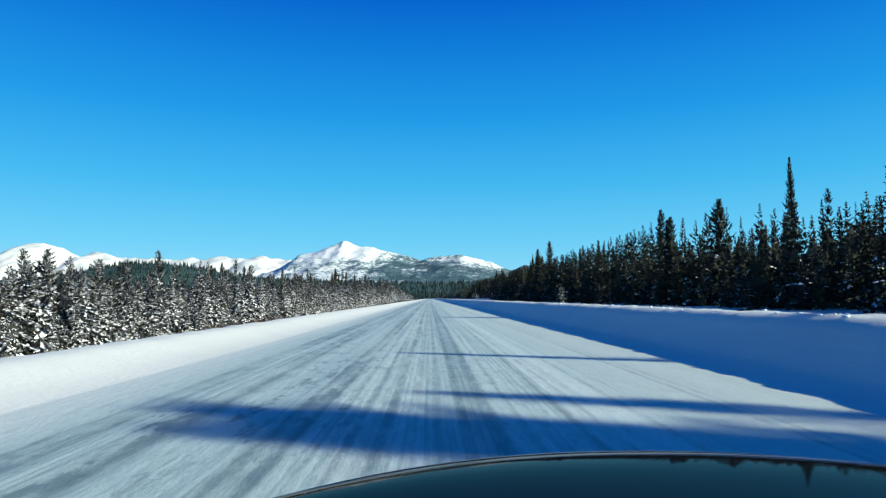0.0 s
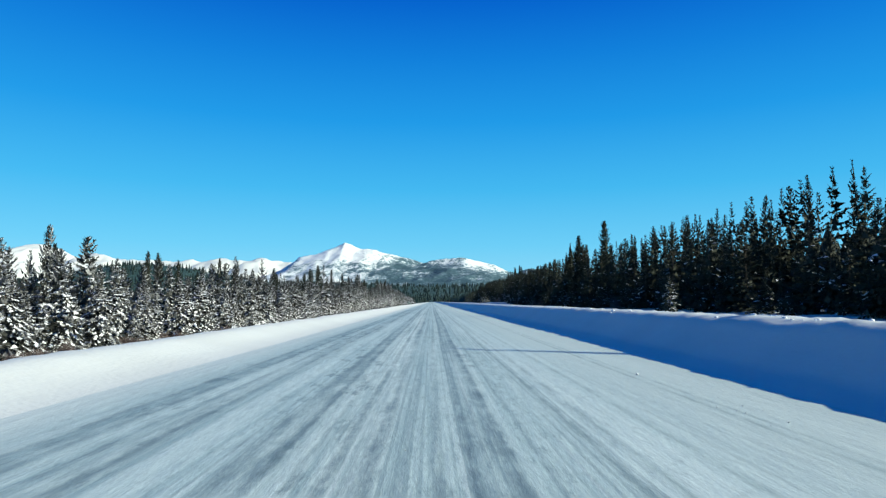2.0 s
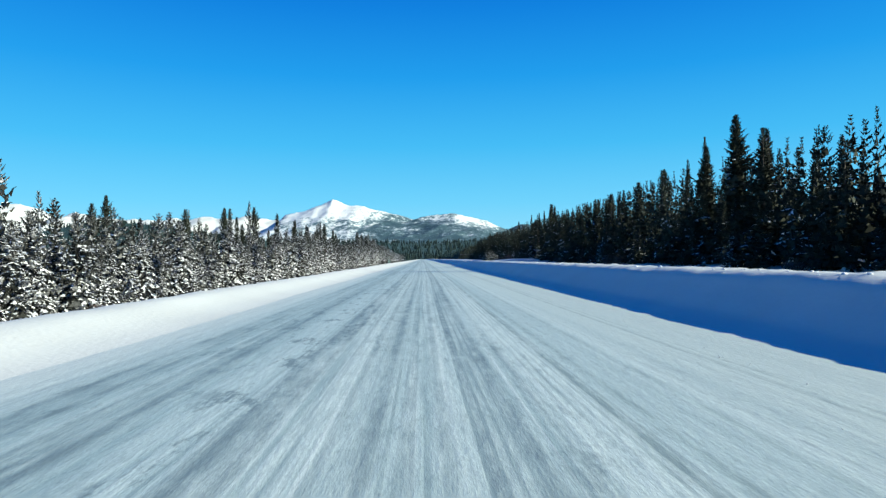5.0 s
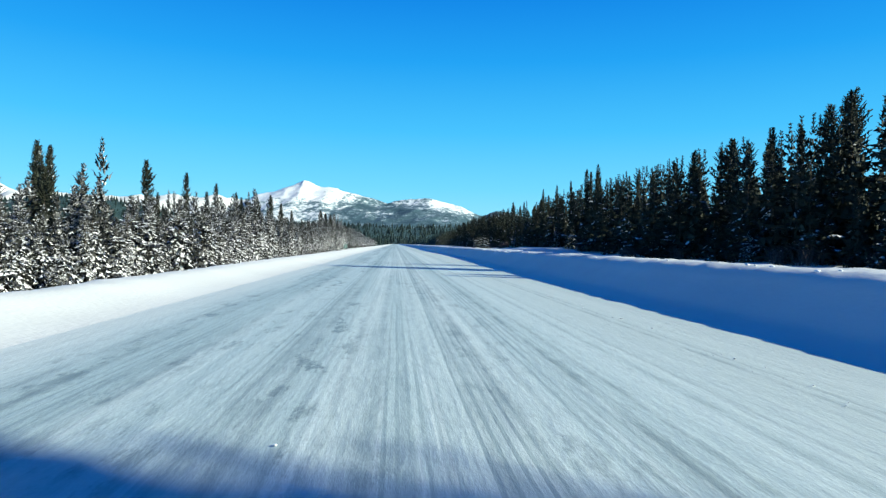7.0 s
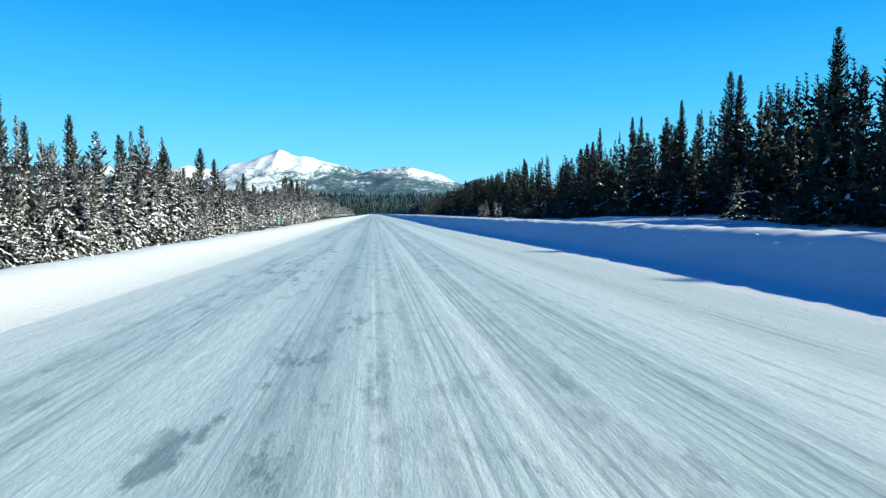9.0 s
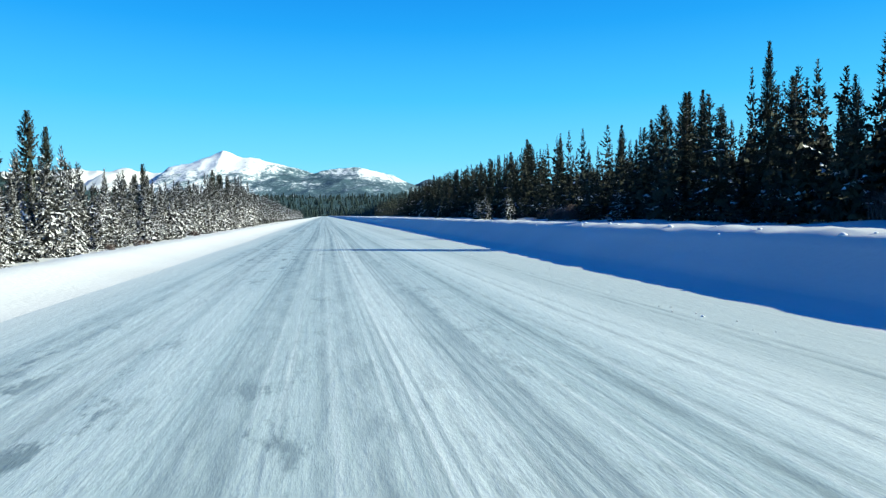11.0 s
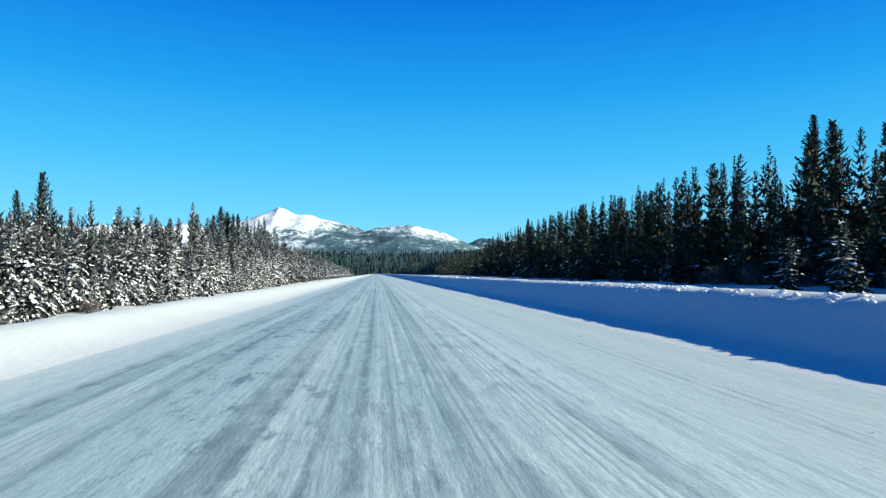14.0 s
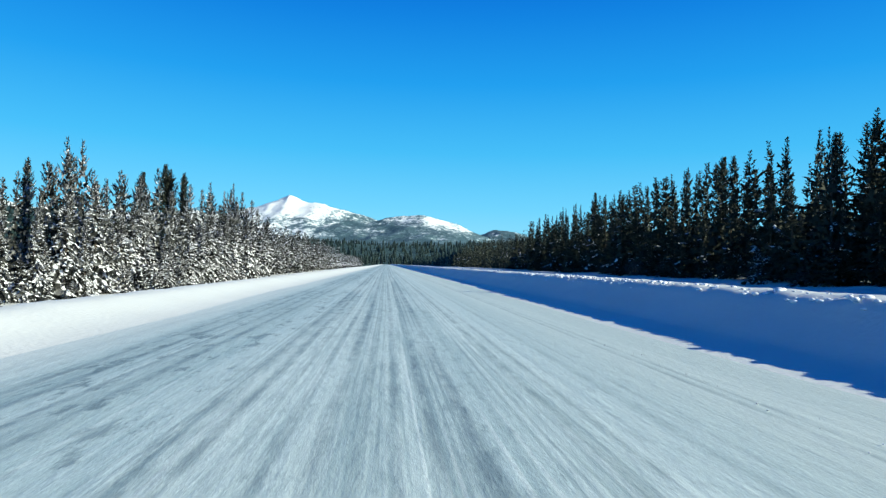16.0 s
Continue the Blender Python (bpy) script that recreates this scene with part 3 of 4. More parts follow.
def spike(turns):
    """A far conifer, as three stacked ragged skirts."""
    v, t = [], []
    for z0, z1, r in ((0.0, 0.55, 0.2), (0.3, 0.8, 0.15), (0.58, 1.0, 0.1)):
        k = len(v)
        v.append((0, 0, z1))
        v += [(r * f * math.cos(a), r * f * math.sin(a), z0) for a, f in ((turns + 1.2566 * i, 0.8 + 0.4 * ((i * 7) % 5) / 5) for i in range(5))]
        t += [(k, k + 1 + i, k + 1 + (i + 1) % 5) for i in range(5)]
    return np.array(v), np.array(t), np.zeros((0, 3)), np.zeros((0, 3), int)


SPIKE = [spike(0.0), spike(0.6)]
STEM = stem()


def joined(name, kit, places, label, category, needles=None):
    """All the trees at the places as one needle mesh, with the snow on them as its part."""
    needles = needles or (FROSTED if "snowy" in name else NEEDLE)
    nv, nt, sv, st = [], [], [], []
    nk = sk = 0
    for x, y, z, h, w, turn, which in places:
        tv, tt, uv, ut = kit[which % len(kit)]
        c, s = math.cos(turn), math.sin(turn)
        m = np.array([[c * w, -s * w, 0], [s * w, c * w, 0], [0, 0, h]])
        nv.append(tv @ m.T + (x, y, z)), nt.append(tt + nk)
        nk += len(tv)
        if len(uv):
            sv.append(uv @ m.T + (x, y, z)), st.append(ut + sk)
            sk += len(uv)
    ob = new(name, triangles(name, np.concatenate(nv), np.concatenate(nt), needles))
    tagged(ob, label, category, kind="stuff")
    if sv:
        part_ob = new("snow_load", triangles("snow_load", np.concatenate(sv), np.concatenate(st), CLUMP))
        part_ob.parent = ob
        tagged(part_ob, kind="stuff")
    return ob


STEM_MESH = triangles("trunk", *STEM, BARK)
CROWNS = {}
for kind, kit in (("snowy", FULL_SNOWY), ("bare", FULL_BARE), ("spire", SPIRE), ("tower", TOWER), ("young", YOUNG)):
    CROWNS[kind] = [(triangles("crown", a, b, FROSTED if kind == "snowy" else NEEDLE), triangles("snow_load", c, d, CLUMP)) for a, b, c, d in kit]


def tree(x, y, z, h, w, turn, kind, which, label, group):
    base = new("conifer")
    base.matrix_world = pose(x, y, z, 0, 0, math.degrees(turn)) @ Matrix.Diagonal((w, w, h, 1))
    crown, load = CROWNS[kind][which % len(CROWNS[kind])]
    for name, me in (("trunk", STEM_MESH), ("crown", crown), ("snow_load", load)):
        o = new(name, me)
        o.parent = base
        if name == "snow_load":
            tagged(o, "clumps of snow on the branches", kind="stuff")
    return tagged(base, label, "conifer tree", group)


# rise of the wood's skyline as seen from the road, left and right: height over the eye for each metre off
RISE_LEFT = [(0, 0.115), (60, 0.116), (100, 0.142), (122, 0.13), (152, 0.11), (165, 0.15), (205, 0.15), (251, 0.166), (270, 0.20), (285, 0.18), (300, 0.165), (322, 0.22), (349, 0.24),
             (380, 0.20), (417, 0.16), (443, 0.19), (479, 0.19), (498, 0.24), (520, 0.265), (580, 0.33), (640, 0.40), (700, 0.42)]
RISE_RIGHT = [(-60, 0.29), (40, 0.25), (80, 0.25), (110, 0.30), (135, 0.35), (158, 0.37), (178, 0.37), (208, 0.32), (235, 0.31), (252, 0.37), (268, 0.42), (285, 0.45), (309, 0.45), (325, 0.37),
              (340, 0.33), (384, 0.28), (405, 0.26), (421, 0.32), (461, 0.34), (491, 0.35), (535, 0.36), (557, 0.37), (620, 0.32), (700, 0.31)]
EDGE_LEFT = [(-60, -30), (120, -31), (300, -30), (420, -33), (700, -35)]
EDGE_RIGHT = [(-60, 34), (250, 34), (290, 31), (330, 34), (380, 38), (700, 40)]
LABEL_LEFT = "snow-laden sunlit conifer at the edge of the roadside wood"
LABEL_RIGHT = "dark dense conifer at the shaded edge of the roadside wood"

# young trees that stand in a glade, where the sun comes through to them: x, y, height, width
SUNNED = [(26.1, 125, 4.3, 5.4), (29.2, 429, 4.4, 6.2), (30.8, 437, 4.2, 5.6), (30, 424.5, 3.4, 5.6), (31.6, 432, 5.2, 5.6), (30.6, 414, 5.0, 5.4), (32.4, 417.5, 3.8, 5.2), (30, 303, 4.0, 4.6)]


def glade(x, y):
    """The height that trees at the wood's shaded edge keep to before the young trees."""
    limit = 99.0
    for x0, y0, h, w in SUNNED:
        if x > x0 and abs(y - (y0 - 0.424 * (x - x0))) < 1.5:
            limit = min(limit, max(2.0, 0.8 + (x - x0) / 2.335))
    return limit


full_left, full_right, mid_left, mid_right, back_left, back_right = [], [], [], [], [], []
for side, edge, rise in ((-1, EDGE_LEFT, RISE_LEFT), (1, EDGE_RIGHT, RISE_RIGHT)):
    y = 20.0
    while y < 640:
        for row in range(4):
            if row > 1 and rng.random() < 0.12:
                continue
            x = steps(edge, y) + side * (row * (2.4 if side < 0 else 3.5) + rng.uniform(-1.0, 1.0))
            yy = y + rng.uniform(-1.1, 1.1)
            floor = land(x, yy)
            top = EYE + abs(x) * steps(rise, yy)
            k = rng.uniform(0.42, 0.95) if row == 0 else rng.uniform(0.6, 1.04) if side < 0 else rng.uniform(0.7, 1.08)
            k *= 1 + 0.28 * wave(yy, 0, 11, side)
            if side < 0:
                k *= 1.07
            slim = rng.random() < 0.12 and row > 0
            if slim:
                k *= rng.uniform(1.12, 1.35) if yy > 150 else 1.1
            h = (top - floor) * k
            if side > 0:
                h = min(h, (x - 6.3) / 2.335 - floor, glade(x, yy))
            w = h * (rng.uniform(0.85, 1.15) * steps([(0, 0.98), (300, 0.9), (400, 0.75), (700, 0.68)], yy) if side < 0 else rng.uniform(0.8, 1.2)) + 0.6
            w *= 0.62 if slim else 1.0
            one = (x, yy, floor - 0.05, h, w, rng.uniform(0, 6.28), int(rng.integers(0, 60)))
            if row == 1:
                (mid_left if side < 0 else mid_right).append(one)
            elif row == 0:
                (full_left if side < 0 else full_right).append(one)
            else:
                (back_left if side < 0 else back_right).append(one)
        y += (3.1 if side < 0 else 2.8) if y < 500 else 3.6

low_left, low_right = [], []
for k in range(170):
    y = rng.uniform(25, 560)
    x = steps(EDGE_RIGHT, y) - rng.uniform(0.2, 2.6)
    h = min(rng.uniform(1.8, 4.2), glade(x, y))
    low_right.append((x, y, land(x, y) - 0.05, h, h * 1.2, rng.uniform(0, 6.28), int(rng.integers(0, 60))))
for k in range(420):
    y = rng.uniform(25, 600)
    x = steps(EDGE_LEFT, y) + rng.uniform(-1.0, 2.2)
    h = rng.uniform(1.0, 4.2)
    low_left.append((x, y, land(x, y) - 0.05, h, h * 1.1, rng.uniform(0, 6.28), int(rng.integers(0, 60))))

# tall trees that stand out of the skyline: x, y, top
TALL = [(-47, 318.8, 16.3), (-43, 329, 15.2), (-39.9, 339.2, 14.0), (-41, 406, 16.4), (-36.7, 400.3, 13.5), (-38.7, 352.5, 13.0), (-38.1, 454.4, 10.5), (-40.8, 513.7, 11.5),
        (-74.9, 230.7, 14.6), (-42.3, 526.1, 12.4), (34.5, 74.3, 13.0), (34.3, 88.8, 12.8), (35.1, 183.5, 17.8), (46.7, 160, 14.5), (36, 271, 13.4), (31.1, 293.6, 14.4), (48.6, 454.7, 18.1),
        (45, 400.9, 15.0), (48.9, 458.0, 19.6), (46.3, 428.7, 16.3), (38, 249, 14.2), (38, 258, 13.9), (38, 266, 14.0), (38, 275, 13.8), (49, 593.4, 19.4), (46.6, 496.3, 15.9), (46.5, 532.8, 17.4)]
# a tall cluster and a lone tree on the shaded side
CLUSTER = [(43, 379, 15.9), (42.5, 375, 15.5), (45, 382, 16.6), (44, 386, 15.4), (35, 94, 14.5), (33.8, 89.0, 12.4), (44, 254.7, 17.2), (46, 258, 17.4)]
# those whose shadows reach the road: x, y, top, girth
REACH = [(35, -9, 16.5, 1.35), (37, -10.8, 17.0, 1.35), (36, -9.6, 16.4, 1.3), (35, -6.4, 15.1, 1.0), (35, -1, 15.5, 0.7), (35, 26.0, 15.3, 0.85), (34, 58, 14.6, 0.6), (36, 219.1, 16.6, 0.65), (36.5, 212.2, 17.1, 1.0),
         (36, 205.6, 15.0, 1.2), (37.2, 206.6, 15.1, 1.2), (36, 225, 14.5, 0.7), (36, 315, 16.2, 0.8), (36.6, 314.2, 15.7, 0.9), (36, 325, 15.0, 0.6), (36, 336.5, 14.8, 0.6), (38, 344.6, 15.9, 0.7), (38, 358, 16.2, 0.7)]
# thin spires scattered behind the sunlit edge
for k in range(30):
    y = float(rng.choice([rng.uniform(90, 250), rng.uniform(255, 420), rng.uniform(255, 420), rng.uniform(440, 600)]))
    x = steps(EDGE_LEFT, y) - rng.uniform(3, 16)
    TALL.append((x, y, EYE - x * steps(RISE_LEFT, y) * rng.uniform(1.1, 1.45)))
for x, y, top, girth in [(*p, 0.8 if p[0] < 0 else 1.0) for p in TALL + CLUSTER] + REACH:
    floor = land(x, y)
    h = top - floor
    tree(x, y, floor - 0.05, h, h * girth, rng.uniform(0, 6.28), "spire" if x < 0 or rng.random() < 0.25 else "tower", int(rng.integers(0, 50)),
         "tall slender conifer rising above the lightly snowed roadside wood" if x < 0 else "tall dark conifer rising above the shaded roadside wood", "tall conifers")
# two broad ones whose crowns shade the road
for x, y, top, girth, which in ((36, 218.4, 15.2, 1.2, 3), (36.5, 212.8, 17.8, 1.3, 7)):
    floor = land(x, y)
    tree(x, y, floor - 0.05, top - floor, (top - floor) * girth, 0.7 * which, "tower", which, "tall dark conifer rising above the shaded roadside wood", "tall conifers")

# the trees at the wood's edge stand singly, the rest are woods
for places, kind, label, group in ((full_left, "snowy", LABEL_LEFT, "conifers at the sunlit edge"), (full_right, "bare", LABEL_RIGHT, "conifers at the shaded edge")):
    places.sort(key=lambda p: abs(p[0]) - steps([(-60, 30), (250, 30), (420, 34), (700, 38)], p[1]))
    near = [p for p in places if 40 < p[1] < 560][:130]
    for p in near:
        tree(*p[:6], kind, p[6], label, group)
        places.remove(p)
joined("snowy_wood_edge", FULL_SNOWY, full_left, "sunlit conifers thick with snow along the wood's edge", "conifer wood")
joined("dark_wood_edge", FULL_BARE, full_right, "dark shaded conifers along the wood's edge", "conifer wood")
joined("snowy_wood_front", MID_SNOWY, mid_left, "snow-laden sunlit conifers in the front of the wood", "conifer wood")
joined("dark_wood_front", MID_BARE, mid_right, "dark shaded conifers in the front of the wood", "conifer wood")
joined("low_snowy_wood", LOW_SNOWY, low_left, "low young conifers buried in snow before the sunlit wood", "conifer wood")
joined("low_dark_wood", LOW_BARE, low_right, "low young conifers before the shaded wood", "conifer wood")
joined("snowy_wood", BACK_SNOWY, back_left, "dense conifer wood dusted with snow", "conifer wood")
joined("dark_wood", BACK_BARE, back_right, "dense dark conifer wood in the shade", "conifer wood")

far_left, far_right, last_left, last_right = [], [], [], []
for side, edge, near, far in ((-1, -35, far_left, last_left), (1, 41, far_right, last_right)):
    y = 640.0
    while y < 1500:
        for row in range(6 if y > 840 else 5):
            x = edge + side * (row * 3 + rng.uniform(-1.2, 1.2))
            h = (rng.uniform(10, 19) if y < 950 else rng.uniform(8, 15)) * (0.7 if row == 0 else 1) * (0.72 if side > 0 else 1)
            (near if y < 840 else far).append((x, y + rng.uniform(-1, 1), land(x, y), h, h * 1.1, rng.uniform(0, 6.28), int(rng.integers(0, 9))))
        y += 3.0 if y < 1000 else 4.2
joined("far_snowy_wood", FAR_SNOWY, far_left, "snowy conifer wood beside the highway far ahead", "conifer wood")
joined("far_dark_wood", FAR_BARE, far_right, "dark conifer wood beside the highway far ahead", "conifer wood")
joined("distant_snowy_wood", LEAN_SNOWY, last_left, "snowy conifer wood beside the distant highway", "conifer wood")
joined("distant_dark_wood", SPIKE, last_right, "dark conifer wood beside the distant highway", "conifer wood", FAR_NEEDLE)

# the woods go on behind, and behind the start
deep_left, deep_right, start_left, start_right = [], [], [], []
for side, edge, near, deep in ((-1, EDGE_LEFT, start_left, deep_left), (1, EDGE_RIGHT, start_right, deep_right)):
    for k in range(4600):
        y = rng.uniform(-150, 720)
        x = steps(edge, y) + side * (17 + 150 * rng.random() ** 1.3)
        h = rng.uniform(5.5, 8.5) if side < 0 else min(rng.uniform(7, 11.5), glade(x, y))
        deep.append((x, y, land(x, y) - 0.1, h, h * 1.4, rng.uniform(0, 6.28), int(rng.integers(0, 9))))
    for k in range(170):
        y = rng.uniform(-150, 22)
        x = steps(edge, y) + side * 17 * rng.random()
        h = rng.uniform(6, 9) if side < 0 else min(rng.uniform(6, 11), (x - 6.3) / 2.335 - 1)
        near.append((x, y, land(x, y) - 0.1, h, h * 1.1, rng.uniform(0, 6.28), int(rng.integers(0, 9))))
joined("deep_snowy_wood", SPIKE, deep_left, "conifer wood stretching away behind the sunlit edge", "conifer wood")
joined("deep_dark_wood", SPIKE, deep_right, "conifer wood stretching away behind the shaded edge", "conifer wood")
joined("near_snowy_wood", SPIKE, start_left, "snowy conifer wood beside the start of the road", "conifer wood")
joined("near_dark_wood", SPIKE, start_right, "dark conifer wood beside the start of the road", "conifer wood")

places = []
for k in range(7000):
    y = 1380 + 1500 * rng.random() ** 1.5
    x = rng.uniform(-0.75, 0.62) * y * 0.9 + 60
    h = rng.uniform(6, 15) * (1 + 0.35 * wave(x, y, 60, 4.0))
    if foothills(x, y) > -2:
        places.append((x, y, foothills(x, y) - 0.5, h, h * 1.3, rng.uniform(0, 6.28), int(rng.integers(0, 9))))
joined("hill_wood", SPIKE, places, "dark conifer woods covering the distant foothills", "conifer wood", FAR_NEEDLE)

# ---- young snowy conifers on the shaded side ----
for x, y, h, w in SUNNED + [(33, 176, 3.2, 3.6), (31, 250, 3.0, 3.4), (32, 205, 3.6, 4.0), (29.5, 312, 3.6, 4.6), (35, 505, 3.6, 4.4), (33, 92, 3.4, 4.0), (37, 470, 3.8, 4.4), (34.5, 380, 4.2, 4.8)]:
    tree(x, y, land(x, y) - 0.05, h, w, rng.uniform(0, 6.28), "young", int(rng.integers(0, 60)), "young snow-dusted conifer standing before the dark wood", "young conifers")

# ---- leafless shrubs ----


def twig_material():
    m, n, l, b = material("twigs", 0.9, 0.1)
    p = noise_of(n, l, position(n, l, (3, 3, 3)), 1.0, 3)
    l.new(ramp(n, l, p, (0.3, (0.06, 0.045, 0.045)), (0.7, (0.15, 0.115, 0.11))), b.inputs["Base Color"])
    return m


TWIG = twig_material()


def thicket(seed):
    r = np.random.default_rng(seed)
    v, t = [], []
    for _ in range(130):
        a, b, q = r.uniform(0, 6.28), r.uniform(0, 6.28), r.uniform(0.05, 0.45)
        foot = (0.8 * q * math.cos(a) + r.uniform(-0.1, 0.1), 0.8 * q * math.sin(a) + r.uniform(-0.1, 0.1), -0.03)
        mid = (0.9 * q * math.cos(a), 0.9 * q * math.sin(a), r.uniform(0.25, 0.5))
        tip = (q * math.cos(a) + 0.08 * math.cos(b), q * math.sin(a) + 0.08 * math.sin(b), r.uniform(0.45, 1.0) - 0.5 * q)
        wide = (-0.006 * math.sin(b), 0.006 * math.cos(b), 0)
        k = len(v)
        v += [tuple(np.subtract(foot, wide)), tuple(np.add(foot, wide)), tuple(np.subtract(mid, np.multiply(wide, 0.7))), tuple(np.add(mid, np.multiply(wide, 0.7))), tip]
        t += [(k, k + 1, k + 3), (k, k + 3, k + 2), (k + 2, k + 3, k + 4)]
        for _ in range(2):
            f, c, e = r.uniform(0.3, 0.9), r.uniform(0, 6.28), r.uniform(0.1, 0.25)
            root = np.array(mid) + f * (np.array(tip) - np.array(mid))
            k = len(v)
            v += [tuple(root), tuple(root + (0.01, 0.01, 0.01)), tuple(root + (e * math.cos(c), e * math.sin(c), 0.6 * e))]
            t.append((k, k + 1, k + 2))
    return triangles("twigs", np.array(v), np.array(t), TWIG)


THICKETS = [thicket(s) for s in (1, 2, 3, 4)]


def shrub(x, y, h, w, label, group):
    ob = new("shrub", THICKETS[int(rng.integers(0, 4))])
    ob.matrix_world = pose(x, y, land(x, y) - 0.02, 0, 0, rng.uniform(0, 360)) @ Matrix.Diagonal((w, w, h, 1))
    return tagged(ob, label, "shrub", group)


for k in range(36):
    y = rng.uniform(78, 150) if k < 26 else rng.uniform(40, 560)
    shrub(steps(EDGE_LEFT, y) + rng.uniform(1.0, 4.5), y, rng.uniform(0.8, 1.9), rng.uniform(1.6, 2.8), "leafless brown shrub in snow before the sunlit wood", "shrubs at the sunlit edge")
for k in range(40):
    y = rng.uniform(395, 470) if k < 20 else rng.uniform(40, 540)
    shrub(steps(EDGE_RIGHT, y) - rng.uniform(0.5, 3.5), y, rng.uniform(1.2, 3.0), rng.uniform(2.0, 3.4), "leafless grey-brown shrub before the shaded wood", "shrubs at the shaded edge")

# ---- snow clods thrown up by the plough ----
ball = bmesh.new()
bmesh.ops.create_icosphere(ball, subdivisions=1, radius=1.0)
ball_v = np.array([tuple(v.co) for v in ball.verts])
ball_t = np.array([[v.index for v in f.verts] for f in ball.faces])
ball.free()


def clods(name, places, label):
    v, t = [], []
    for k, (x, y, z, size) in enumerate(places):
        v.append(ball_v * rng.uniform(0.65, 1.3, ball_v.shape) * (size * 1.1, size * 1.4, size * 0.6) + (x, y, z))
        t.append(ball_t + k * len(ball_v))
    ob = new(name, triangles(name, np.concatenate(v), np.concatenate(t), CLUMP))
    return tagged(ob, label, "snow clods", kind="stuff")


crest_places = []
for y in np.concatenate([rng.uniform(0, 560, 1300), rng.uniform(345, 400, 120)]):
    # lumps come in runs along the crest
    if wave(y, 0, 7, 41.0) + rng.uniform(-0.3, 0.3) < -0.1:
        continue
    x, size = 6.85 + rng.normal(0, 0.16) + 0.3 * max(0, min(1, (y - 320) / 40)), abs(rng.normal(0, 0.022)) + 0.012
    crest_places.append((x, float(y), BANK_HEIGHT["snow_bank_right"](x, float(y)) + 0.1 * size, size))
late = np.random.default_rng(77)
# thickest where the plough broke the crust
for y in np.concatenate([late.uniform(438, 480, 420), late.uniform(386, 414, 240), late.uniform(228, 248, 140)]):
    x, size = 6.75 + late.normal(0, 0.2) + (0.3 if y > 350 else 0), abs(late.normal(0, 0.03)) + 0.014
    crest_places.append((x, float(y), BANK_HEIGHT["snow_bank_right"](x, float(y)) + 0.1 * size, size))
clods("crest_clod", crest_places, "lumps of ploughed snow along the bank's crest")
clods("road_clod", [(3.45 + rng.normal(0, 0.09) + 0.25 * wave(y, 0, 30, 2.0), y, 0.005, abs(rng.normal(0, 0.005)) + 0.003) for y in rng.uniform(0, 480, 1200)]
      + [(rng.uniform(-4.4, 4.9), y, 0.004, abs(rng.normal(0, 0.004)) + 0.002) for y in rng.uniform(0, 480, 60)], "small broken lumps of snow on the packed road")

# ---- kilometre sign behind the sunlit bank ----


def painted(name, colour, rough=0.5, metal=0.0):
    m, n, l, b = material(name, rough, 0.5)
    p = noise_of(n, l, position(n, l, (1, 1, 1)), 14.0, 4)
    l.new(mix(n, l, ramp(n, l, p, (0.4, (0.0,)), (0.7, (0.3,))), colour, tuple(v * 0.75 for v in colour)), b.inputs["Base Color"])
    b.inputs["Metallic"].default_value = metal
    return m


def box(name, size, at, mat, parent, bevel=0.006):
    bm = bmesh.new()
    bmesh.ops.create_cube(bm, size=1.0)
    bmesh.ops.scale(bm, vec=size, verts=bm.verts)
    bmesh.ops.bevel(bm, geom=bm.edges[:], offset=bevel, segments=2, affect="EDGES")
    me = bpy.data.meshes.new(name)
    bm.to_mesh(me)
    bm.free()
    me.materials.append(mat)
    ob = new(name, me)
    ob.parent, ob.location = parent, at
    return ob


sign = tagged(new("road_sign"), "small green roadside sign on a post in the snow", "road sign")
sign.location = (-8.95, 308, land(-8.95, 308) - 0.1)
box("post", (0.07, 0.07, 2.05), (0, 0, 1.0), painted("galvanised_post", (0.35, 0.36, 0.37), 0.45, 0.8), sign)
plate = box("plate", (0.5, 0.012, 0.72), (0, -0.045, 1.75), painted("green_sheet", (0.05, 0.19, 0.15)), sign, 0.004)
WHITE_SHEET = painted("white_sheet", (0.75, 0.78, 0.76))
for k, wide in enumerate((0.26, 0.16, 0.16)):
    box("bar", (wide, 0.006, 0.10), (0, -0.010, 0.22 - 0.22 * k), WHITE_SHEET, plate, 0.002)

# ---- the car that the film sets out from, as far as it shows ----
PAINT = painted("black_paint", (0.004, 0.005, 0.007), 0.06)
PAINT.node_tree.nodes["Principled BSDF"].inputs["IOR"].default_value = 1.06
RUBBER = painted("tyre_rubber", (0.02, 0.02, 0.02), 0.85)
car = tagged(new("car"), "car with a glossy black bonnet on the snowy road", "car")
MIDDLE, HALF = 0.46, 1.16


def nose(s):
    return 1.57 - 0.85 * abs(s) ** 2.2


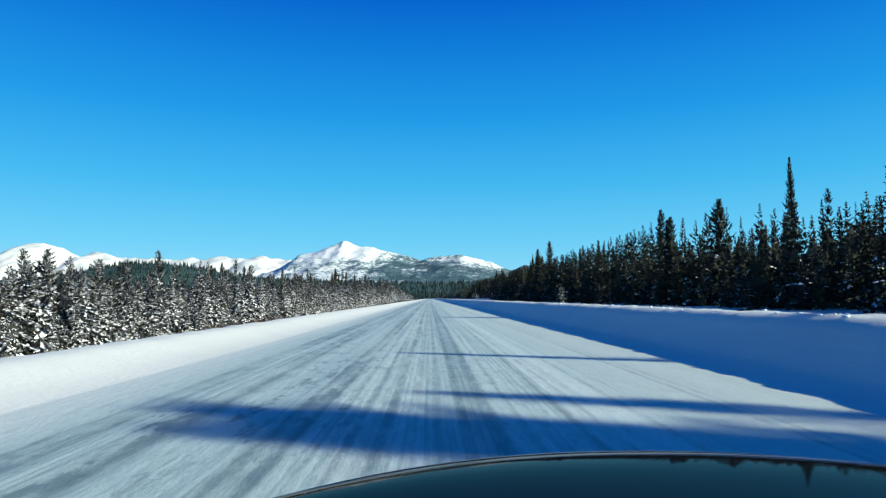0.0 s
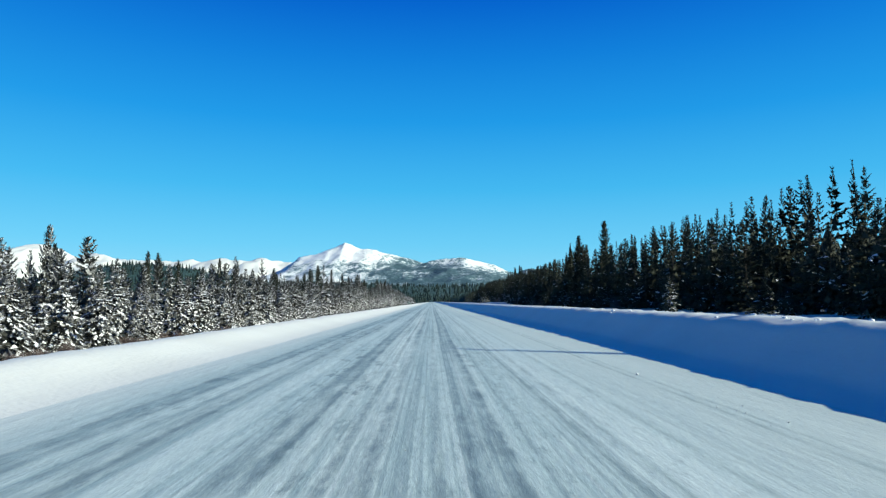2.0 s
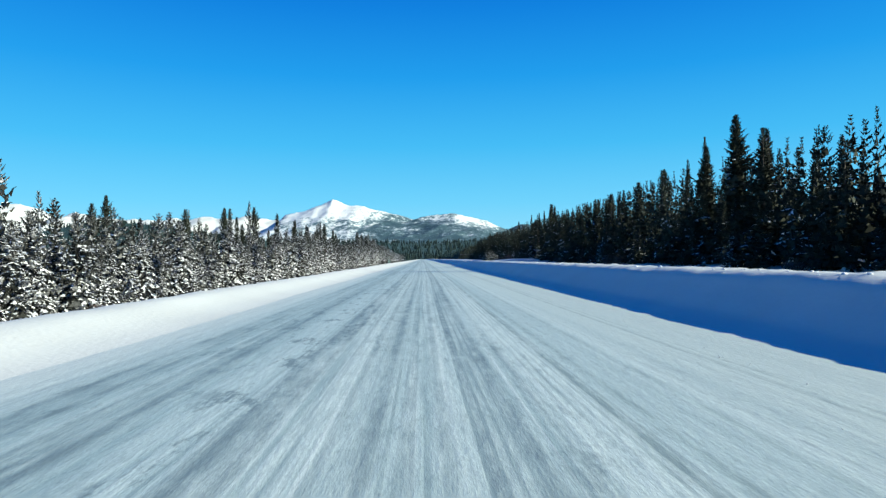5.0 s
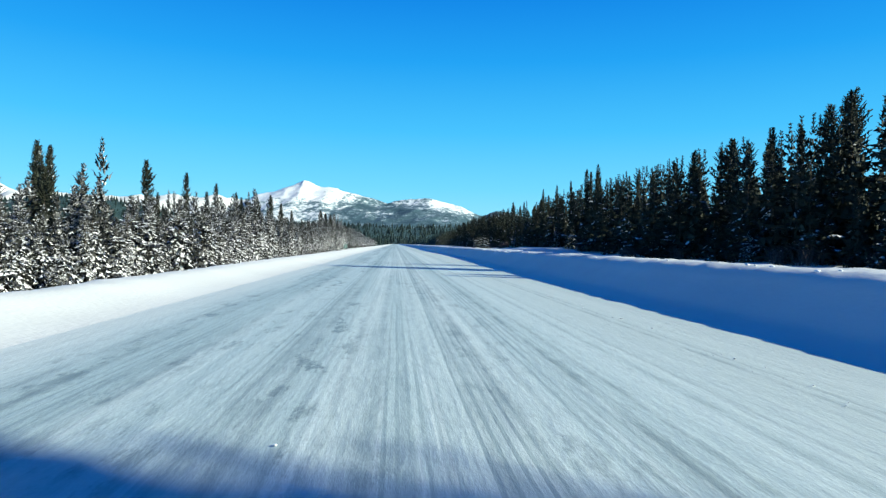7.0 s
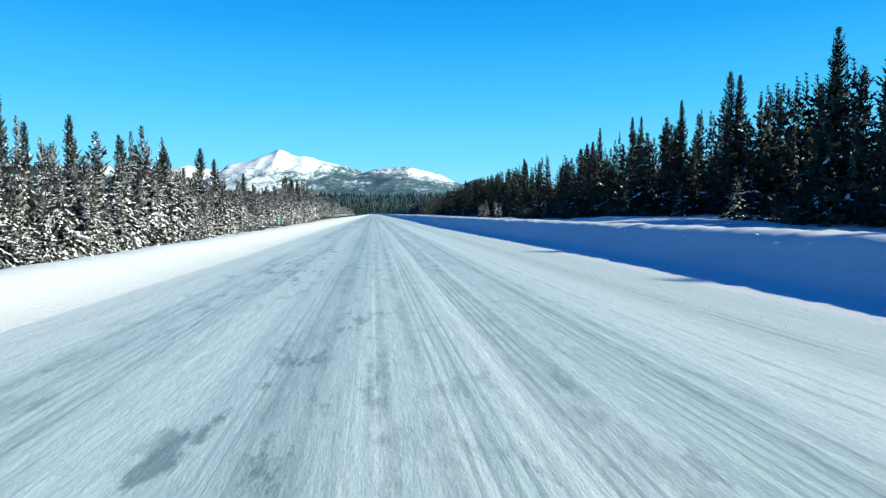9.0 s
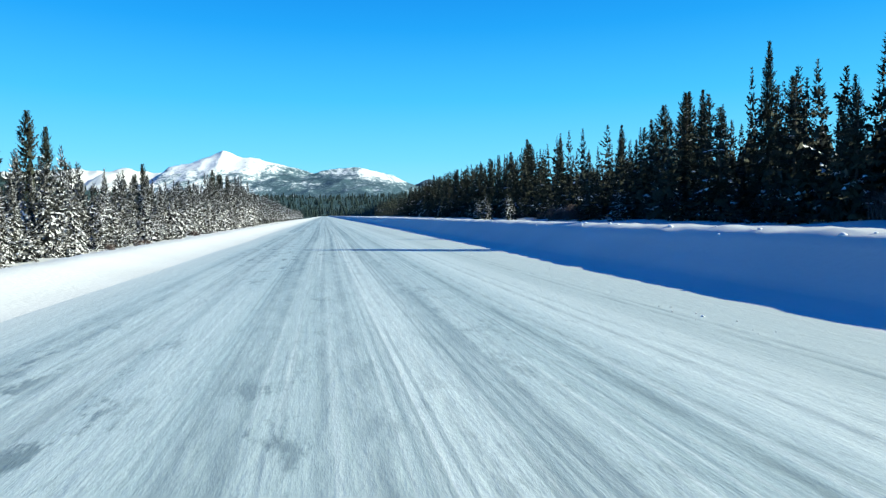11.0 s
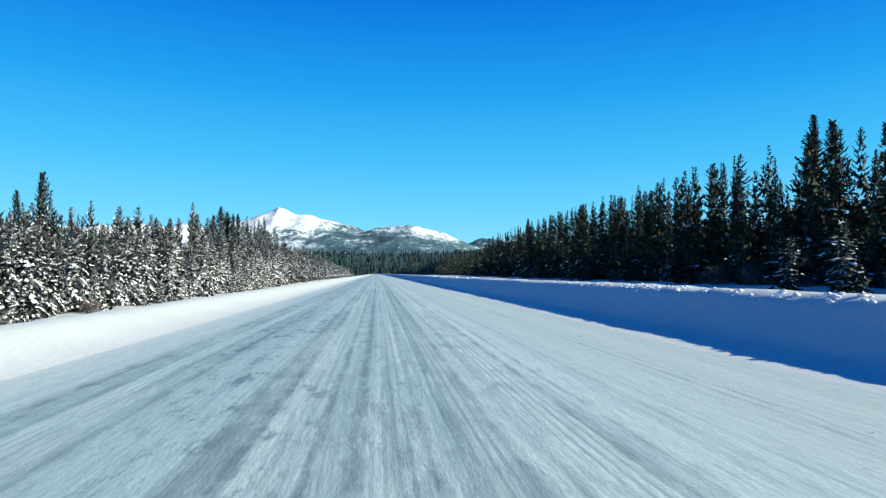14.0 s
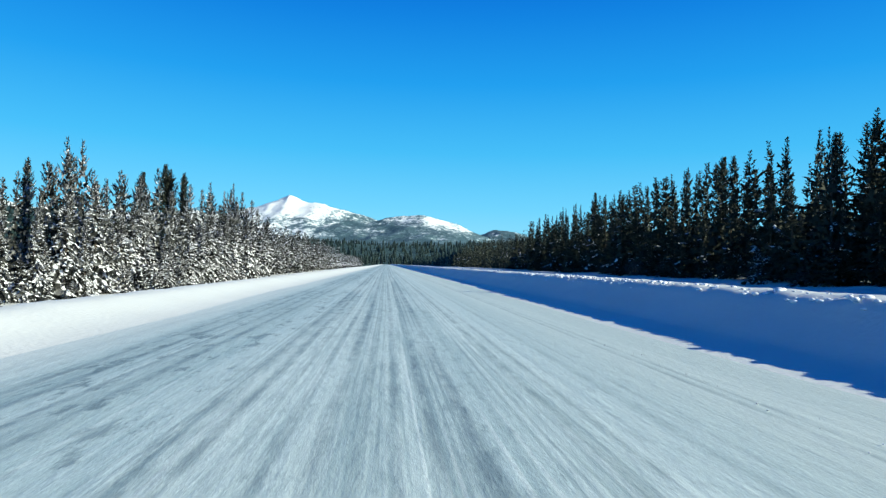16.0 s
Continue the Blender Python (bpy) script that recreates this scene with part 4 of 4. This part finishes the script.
verts, faces = [], []
across, along = 40, 22
for j in range(along + 1):
    for i in range(across + 1):
        s, r = -0.985 + 1.97 * i / across, j / along
        verts.append((MIDDLE + HALF * s, 0.32 + (nose(s) - 0.32) * r, 0.846 + 0.042 * (1 - s ** 4) * (1 - 0.6 * r) - 0.05 * r ** 12 - 0.05 * abs(s) ** 14))
faces = [(j * (across + 1) + i, j * (across + 1) + i + 1, (j + 1) * (across + 1) + i + 1, (j + 1) * (across + 1) + i) for j in range(along) for i in range(across)]
bonnet = linked("bonnet", verts, faces, PAINT, car)
shell = bonnet.modifiers.new("thickness", "SOLIDIFY")
shell.thickness, shell.offset = 0.02, -1
# a pale strip along its front edge, painted for the snow reflected there
verts = [(MIDDLE + HALF * s, 0.32 + (nose(s) - 0.32) * r, 0.849 + lift + 0.042 * (1 - s ** 4) * (1 - 0.6 * r) - 0.05 * r ** 12 - 0.05 * abs(s) ** 14)
         for r, lift in ((0.955, 0.0), (0.975, 0.004), (0.998, 0.0)) for s in (-0.985 + 1.97 * i / across for i in range(across + 1))]
faces = [(j * (across + 1) + i, j * (across + 1) + i + 1, (j + 1) * (across + 1) + i + 1, (j + 1) * (across + 1) + i) for j in range(2) for i in range(across)]
lip = linked("lip", verts, faces, painted("snow_reflection", (0.16, 0.18, 0.20), 0.4), bonnet)
tagged(lip, "pale front edge painted as its reflection of the snow")
verts = []
for drop, out in ((0.785, 0.0), (0.71, 0.05), (0.5, 0.07), (0.3, 0.03), (0.26, -0.05)):
    for i in range(across + 1):
        s = -0.985 + 1.97 * i / across
        verts.append((MIDDLE + (HALF + out) * s, nose(s) + out * (1 - s * s), drop))
faces = [(j * (across + 1) + i, (j + 1) * (across + 1) + i, (j + 1) * (across + 1) + i + 1, j * (across + 1) + i + 1) for j in range(4) for i in range(across)]
bumper = linked("bumper", verts, faces, PAINT, car)
shell = bumper.modifiers.new("thickness", "SOLIDIFY")
shell.thickness, shell.offset = 0.02, 1
for side in (-1, 1):
    bm = bmesh.new()
    bmesh.ops.create_cone(bm, cap_ends=True, segments=32, radius1=0.33, radius2=0.33, depth=0.22)
    bmesh.ops.bevel(bm, geom=[e for e in bm.edges if len(e.link_faces) == 2 and e.calc_face_angle() > 1], offset=0.03, segments=3, affect="EDGES")
    bmesh.ops.rotate(bm, cent=(0, 0, 0), matrix=Matrix.Rotation(math.pi / 2, 3, "Y"), verts=bm.verts)
    me = bpy.data.meshes.new("wheel")
    bm.to_mesh(me)
    bm.free()
    me.materials.append(RUBBER)
    wheel = new("wheel", me)
    wheel.parent, wheel.location = car, (MIDDLE + side * 0.78, 0.62, 0.325)
